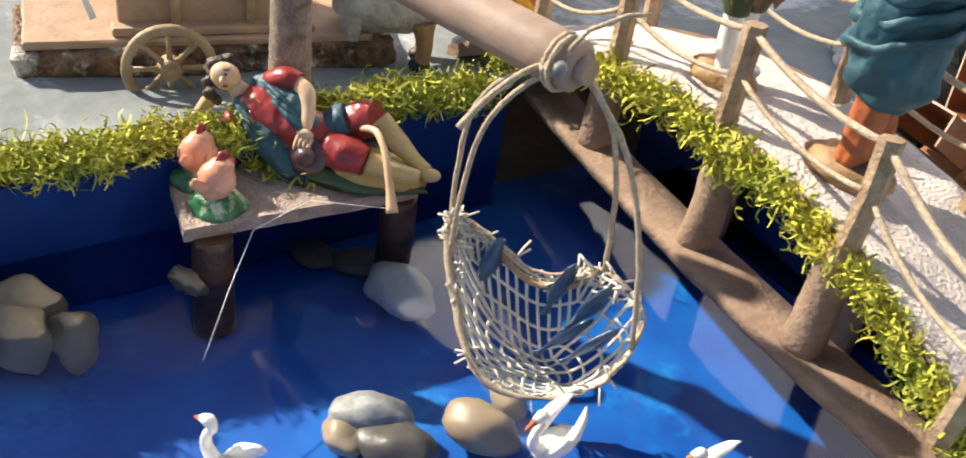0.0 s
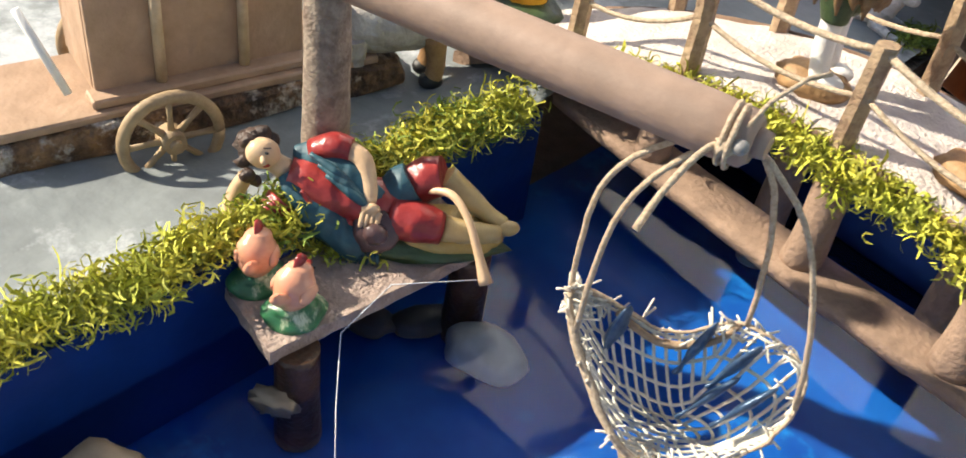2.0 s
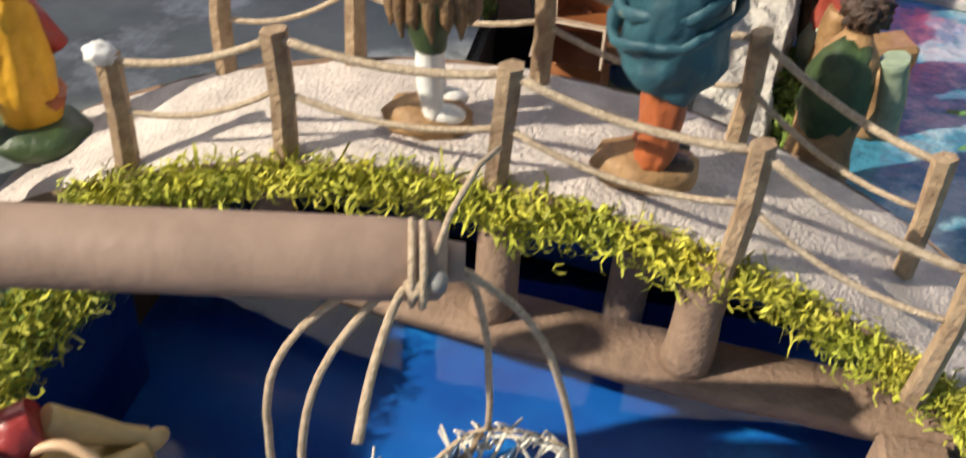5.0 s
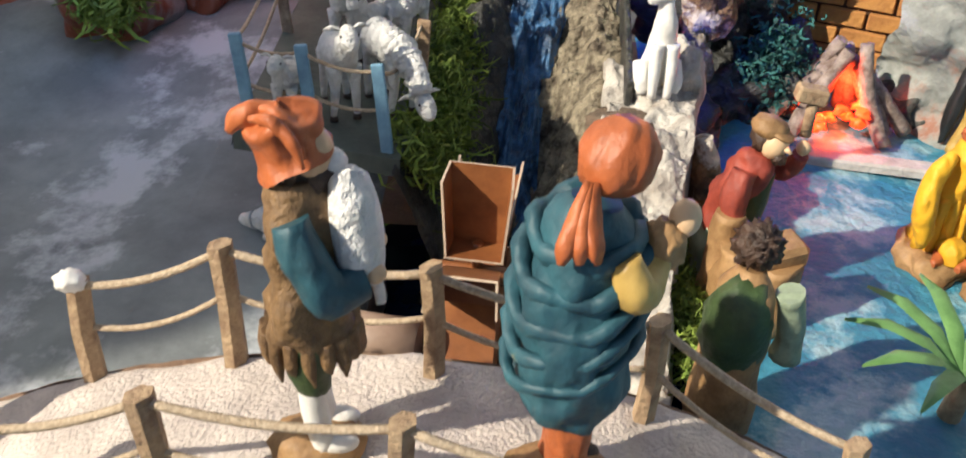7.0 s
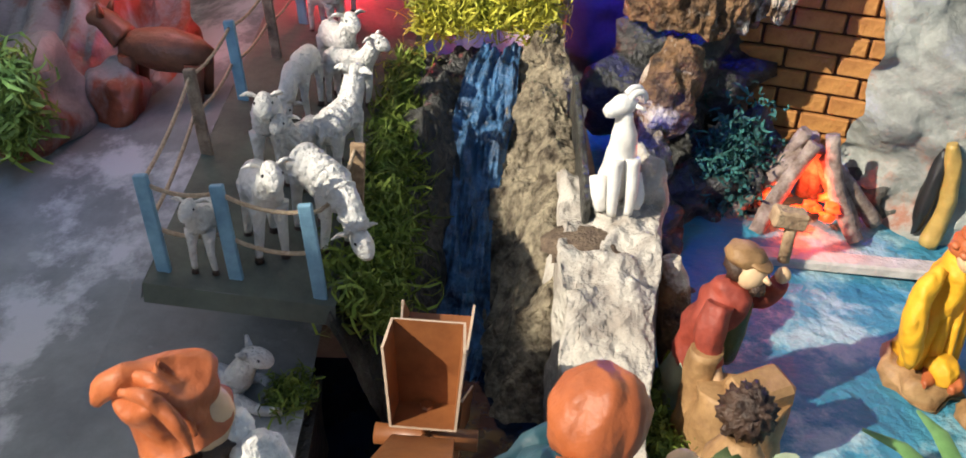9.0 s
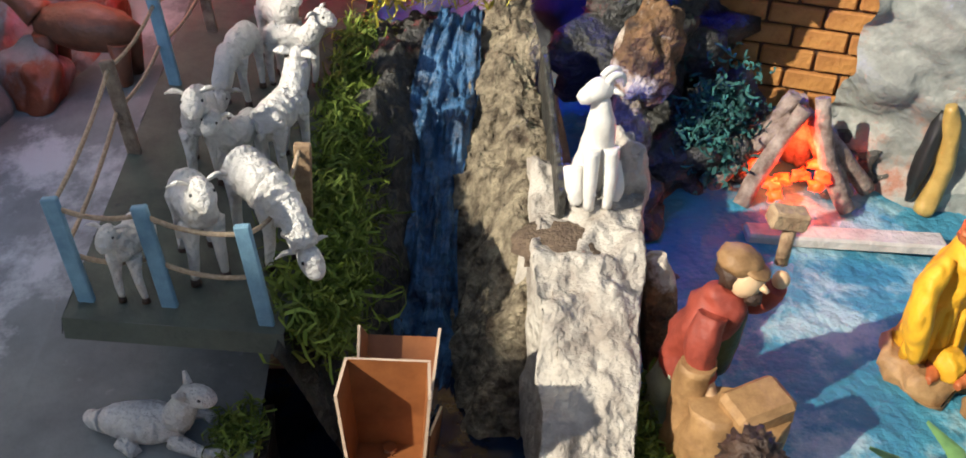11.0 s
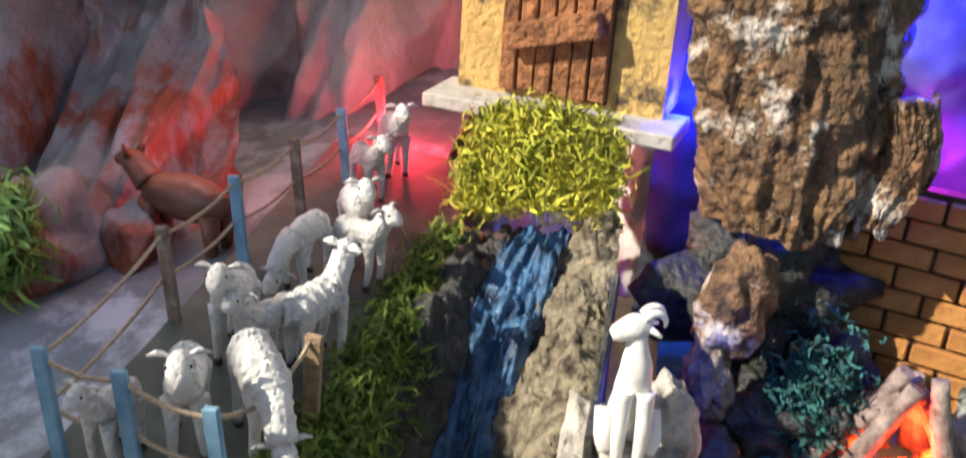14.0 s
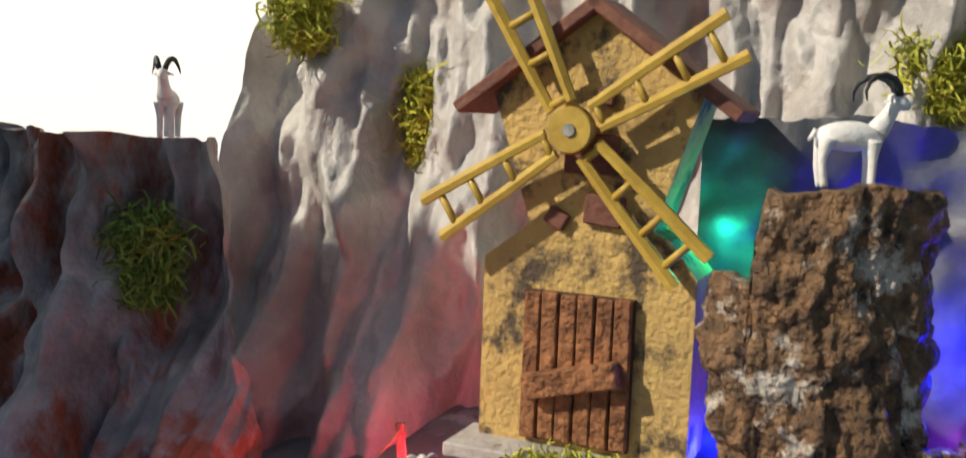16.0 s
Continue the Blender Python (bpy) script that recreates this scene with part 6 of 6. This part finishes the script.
def palm():
    p = thing("palm", "toy palm with stiff green leaves on the floor", "palm plant", (2.75, 4.95, 0.47))
    s = Shape()
    s.tube([(0, 0, 0), (0.02, 0, 0.25)], [0.06, 0.05], "wood", 10, 1, 0.2)
    s.link("trunk", p)
    for k in range(11):
        a = 2 * math.pi * k / 11
        s = Shape()
        d = Vector((math.cos(a), math.sin(a), 0))
        w = Vector((-math.sin(a), math.cos(a), 0))
        pts = [(0.0, 0.25, 0.02), (0.2, 0.42, 0.05), (0.42, 0.48, 0.045), (0.62, 0.44, 0.004)]
        top = [[s.bm.verts.new(d * r + w * q * e + Vector((0, 0, z + dz))) for q, dz in ((-1, 0), (0, 0.018), (1, 0))] for r, z, e in pts]
        fs = [s.bm.faces.new((top[i][j], top[i + 1][j], top[i + 1][j + 1], top[i][j + 1])) for i in range(3) for j in range(2)]
        s._mark(fs, "palm")
        s.link("leaf", p)


palm()
s = Shape()
s.ell((0, 0, 0.36), (0.36, 0.13, 0.15), "deer", rough=0.12)
s.tube([(0.3, 0, 0.4), (0.44, 0, 0.52), (0.55, 0, 0.5)], [0.1, 0.08, 0.04], "deer", 10)
for x in (-0.25, 0.25):
    for y in (-0.07, 0.07):
        s.tube([(x, y, 0.32), (x, y, 0.0)], [0.07, 0.035], "deer", 8)
for y in (-1, 1):
    s.tube([(0.42, 0.05 * y, 0.56), (0.40, 0.1 * y, 0.66)], [0.03, 0.01], "deer", 6)
single(s, "fox_figurine", "dark red-brown toy fox among the rocks", "fox figurine", (-1.66, 8.25, 1.20), 165)
for x, y, z, r, seed in ((-2.55, 7.85, 1.28, 0.46, 1), (-2.0, 8.2, 1.2, 0.26, 3)):
    s = Shape()
    s.ell((0, 0, 0), (r, r * 0.7, r * 0.95), "rock", (0, 0, seed * 40), 0.4, 1.5, seed * 3.0, 4)
    single(s, "boulder", "grey painted boulder at the foot of the cliff", "boulder", (x, y, z), 0, "boulders")

s = Shape()
s.tube([(1.66, 6.3, 0.5), (1.6, 6.4, 0.9), (1.56, 6.42, 1.2)], [0.12, 0.1, 0.05], "bark", 12, 1, 0.5)
single(s, "bark_scrap", "small upright scrap of dark bark", "bark")

# ---- lamps of the light chain ----
led("pink_bulb", (-1.7, 8.3, 2.3), (1.0, 0.42, 0.45), 0.14)
led("blue_bulb", (-2.3, 7.0, 2.0), (0.4, 0.55, 1.0), 0.11)
led("red_bulb", (-0.66, 9.6, 1.75), (1.0, 0.03, 0.06), 0.5)
led("red_bulb", (-1.35, 8.9, 2.1), (1.0, 0.05, 0.04), 0.045)
led("blue_bulb", (1.38, 9.42, 2.2), (0.01, 0.02, 1.0), 0.5)
led("blue_bulb", (2.85, 9.2, 3.0), (0.006, 0.012, 1.0), 0.65)
led("violet_bulb", (2.95, 9.2, 2.1), (0.45, 0.02, 0.8), 0.25)
led("green_bulb", (1.35, 9.75, 3.6), (0.02, 1.0, 0.55), 0.13)
led("fire_bulb", (2.85, 8.05, 0.72), (1.0, 0.08, 0.02), 0.28)
led("blue_bulb", (1.45, 7.4, 1.2), (0.05, 0.09, 1.0), 0.08)

# ---- moss ----
rng = np.random.default_rng(3)


def band(count, fn):
    return [fn(rng.random(), rng.normal()) for _ in range(count)]


def bank_spot(u, g, lift):
    y = -0.6 + 3.75 * u
    return ((-1.50 + 0.06 * g + 0.03 * math.sin(y * 9), y, 0.70 + 0.045 * abs(rng.normal()) * lift), (0.2, 0, 1))


def slope_spot(u, g):
    y = 5.9 + 2.7 * u
    return ((-0.12 + 0.056 * (y - 5.9) + 0.075 * g, y, max(pen_z(-0.2, y), 1.0) - 0.05 - 0.12 * max(0, g)), (0.5, -0.4, 0.7))


def edge_spot(u, g):
    x = -1.6 + 3.7 * u
    clump = 0.5 + 0.5 * math.sin(x * 7) * math.sin(x * 3.1 + 1)
    return ((x, near_y(x) - 0.02 + 0.022 * g, max(arch(x), 0.75) - 0.02 - 0.06 * abs(rng.normal()) * (0.5 + clump)), (0, -0.8, 0.5))


strands("moss_bank", "bright yellow-green moss along the bank of the basin", band(8500, lambda u, g: bank_spot(u, g, 1.2)), "moss", 0.13, 0.0062, 1, lift=0.09)
strands("moss_bank_dark", "dark green moss patches along the bank of the basin", band(2600, lambda u, g: bank_spot(0.55 + 0.4 * u, g * 1.2 - 0.3, 0.8)), "moss_dark", 0.125, 0.0062, 21, lift=0.2)
strands("moss_bridge", "bright yellow-green moss along the edge of the bridge", band(4600, edge_spot), "moss", 0.12, 0.0068, 2, lift=0.09, droop=0.15)
strands("moss_tuft", "bright green moss below the windmill", band(4200, lambda u, g: ((0.05 + 0.95 * u, 8.55 + 0.5 * (w := rng.random()) + 0.03 * g, 1.62 + 0.45 * w + 0.10 * math.sin(3.1 * u)), (0, -0.8, 0.6))), "moss", 0.22, 0.009, 3, lift=0.3, droop=0.15)
strands("moss_slope", "olive moss hanging on the waterfall's bank", band(6000, slope_spot), "moss_dark", 0.24, 0.009, 4, lift=0.25, droop=0.15)
for x, y, z, w, h, seed in ((-3.06, crag_y(-3.06, 3.12) - 0.04, 3.12, 0.34, 0.62, 5), (-1.5, cliff_y(-1.5, 4.3), 4.3, 0.25, 0.8, 6), (-2.65, cliff_y(-2.65, 5.2), 5.2, 0.32, 0.4, 7), (3.1, cliff_y(3.1, 4.8) - 0.1, 4.8, 0.5, 0.5, 8), (-2.47, 7.56, 1.50, 0.20, 0.5, 9)):
    strands("moss_hanging", "green moss tuft hanging on the rock face", band(1500, lambda u, g: ((x + w * 0.42 * g * (1 - 0.4 * u), y - 0.05 + 0.05 * rng.normal(), z + h * (0.5 - u)), (0, -0.9, 0.2))), "moss" if seed in (6, 7, 8) else "moss_dark", 0.30, 0.012, seed, lift=0.25, droop=0.3)
strands("bush", "teal dyed lichen bush beside the fire", band(1800, lambda u, g: ((2.35 + 0.12 * g, 8.25 + 0.1 * rng.normal(), 0.75 + 0.22 * rng.normal()), (0, -0.6, 0.6))), "bush", 0.12, 0.012, 12)
strands("moss_gap", "dark green moss in the gap beside the pale rock", band(1300, lambda u, g: ((1.47 + 0.045 * g, 5.0 + 1.2 * u, 0.52 + 0.05 * abs(rng.normal())), (-0.3, -0.5, 0.8))), "moss_dark", 0.15, 0.008, 31, lift=0.3)
strands("moss_poolside", "thin olive moss on the edge of the pool", band(320, lambda u, g: ((-0.52 + 0.20 * u, 5.62 + 0.07 * g, 0.86), (0, -0.3, 0.9))), "moss_dark", 0.12, 0.006, 32, lift=0.2)
strands("moss_scraps", "scraps of green moss on the dock before the fisherman", band(150, lambda u, g: ((-1.42 + 0.30 * u + 0.03 * g, 1.60 + 0.28 * u + 0.02 * rng.normal(), 0.60), (0, 0, 1))), "moss", 0.09, 0.006, 33, lift=0.3)
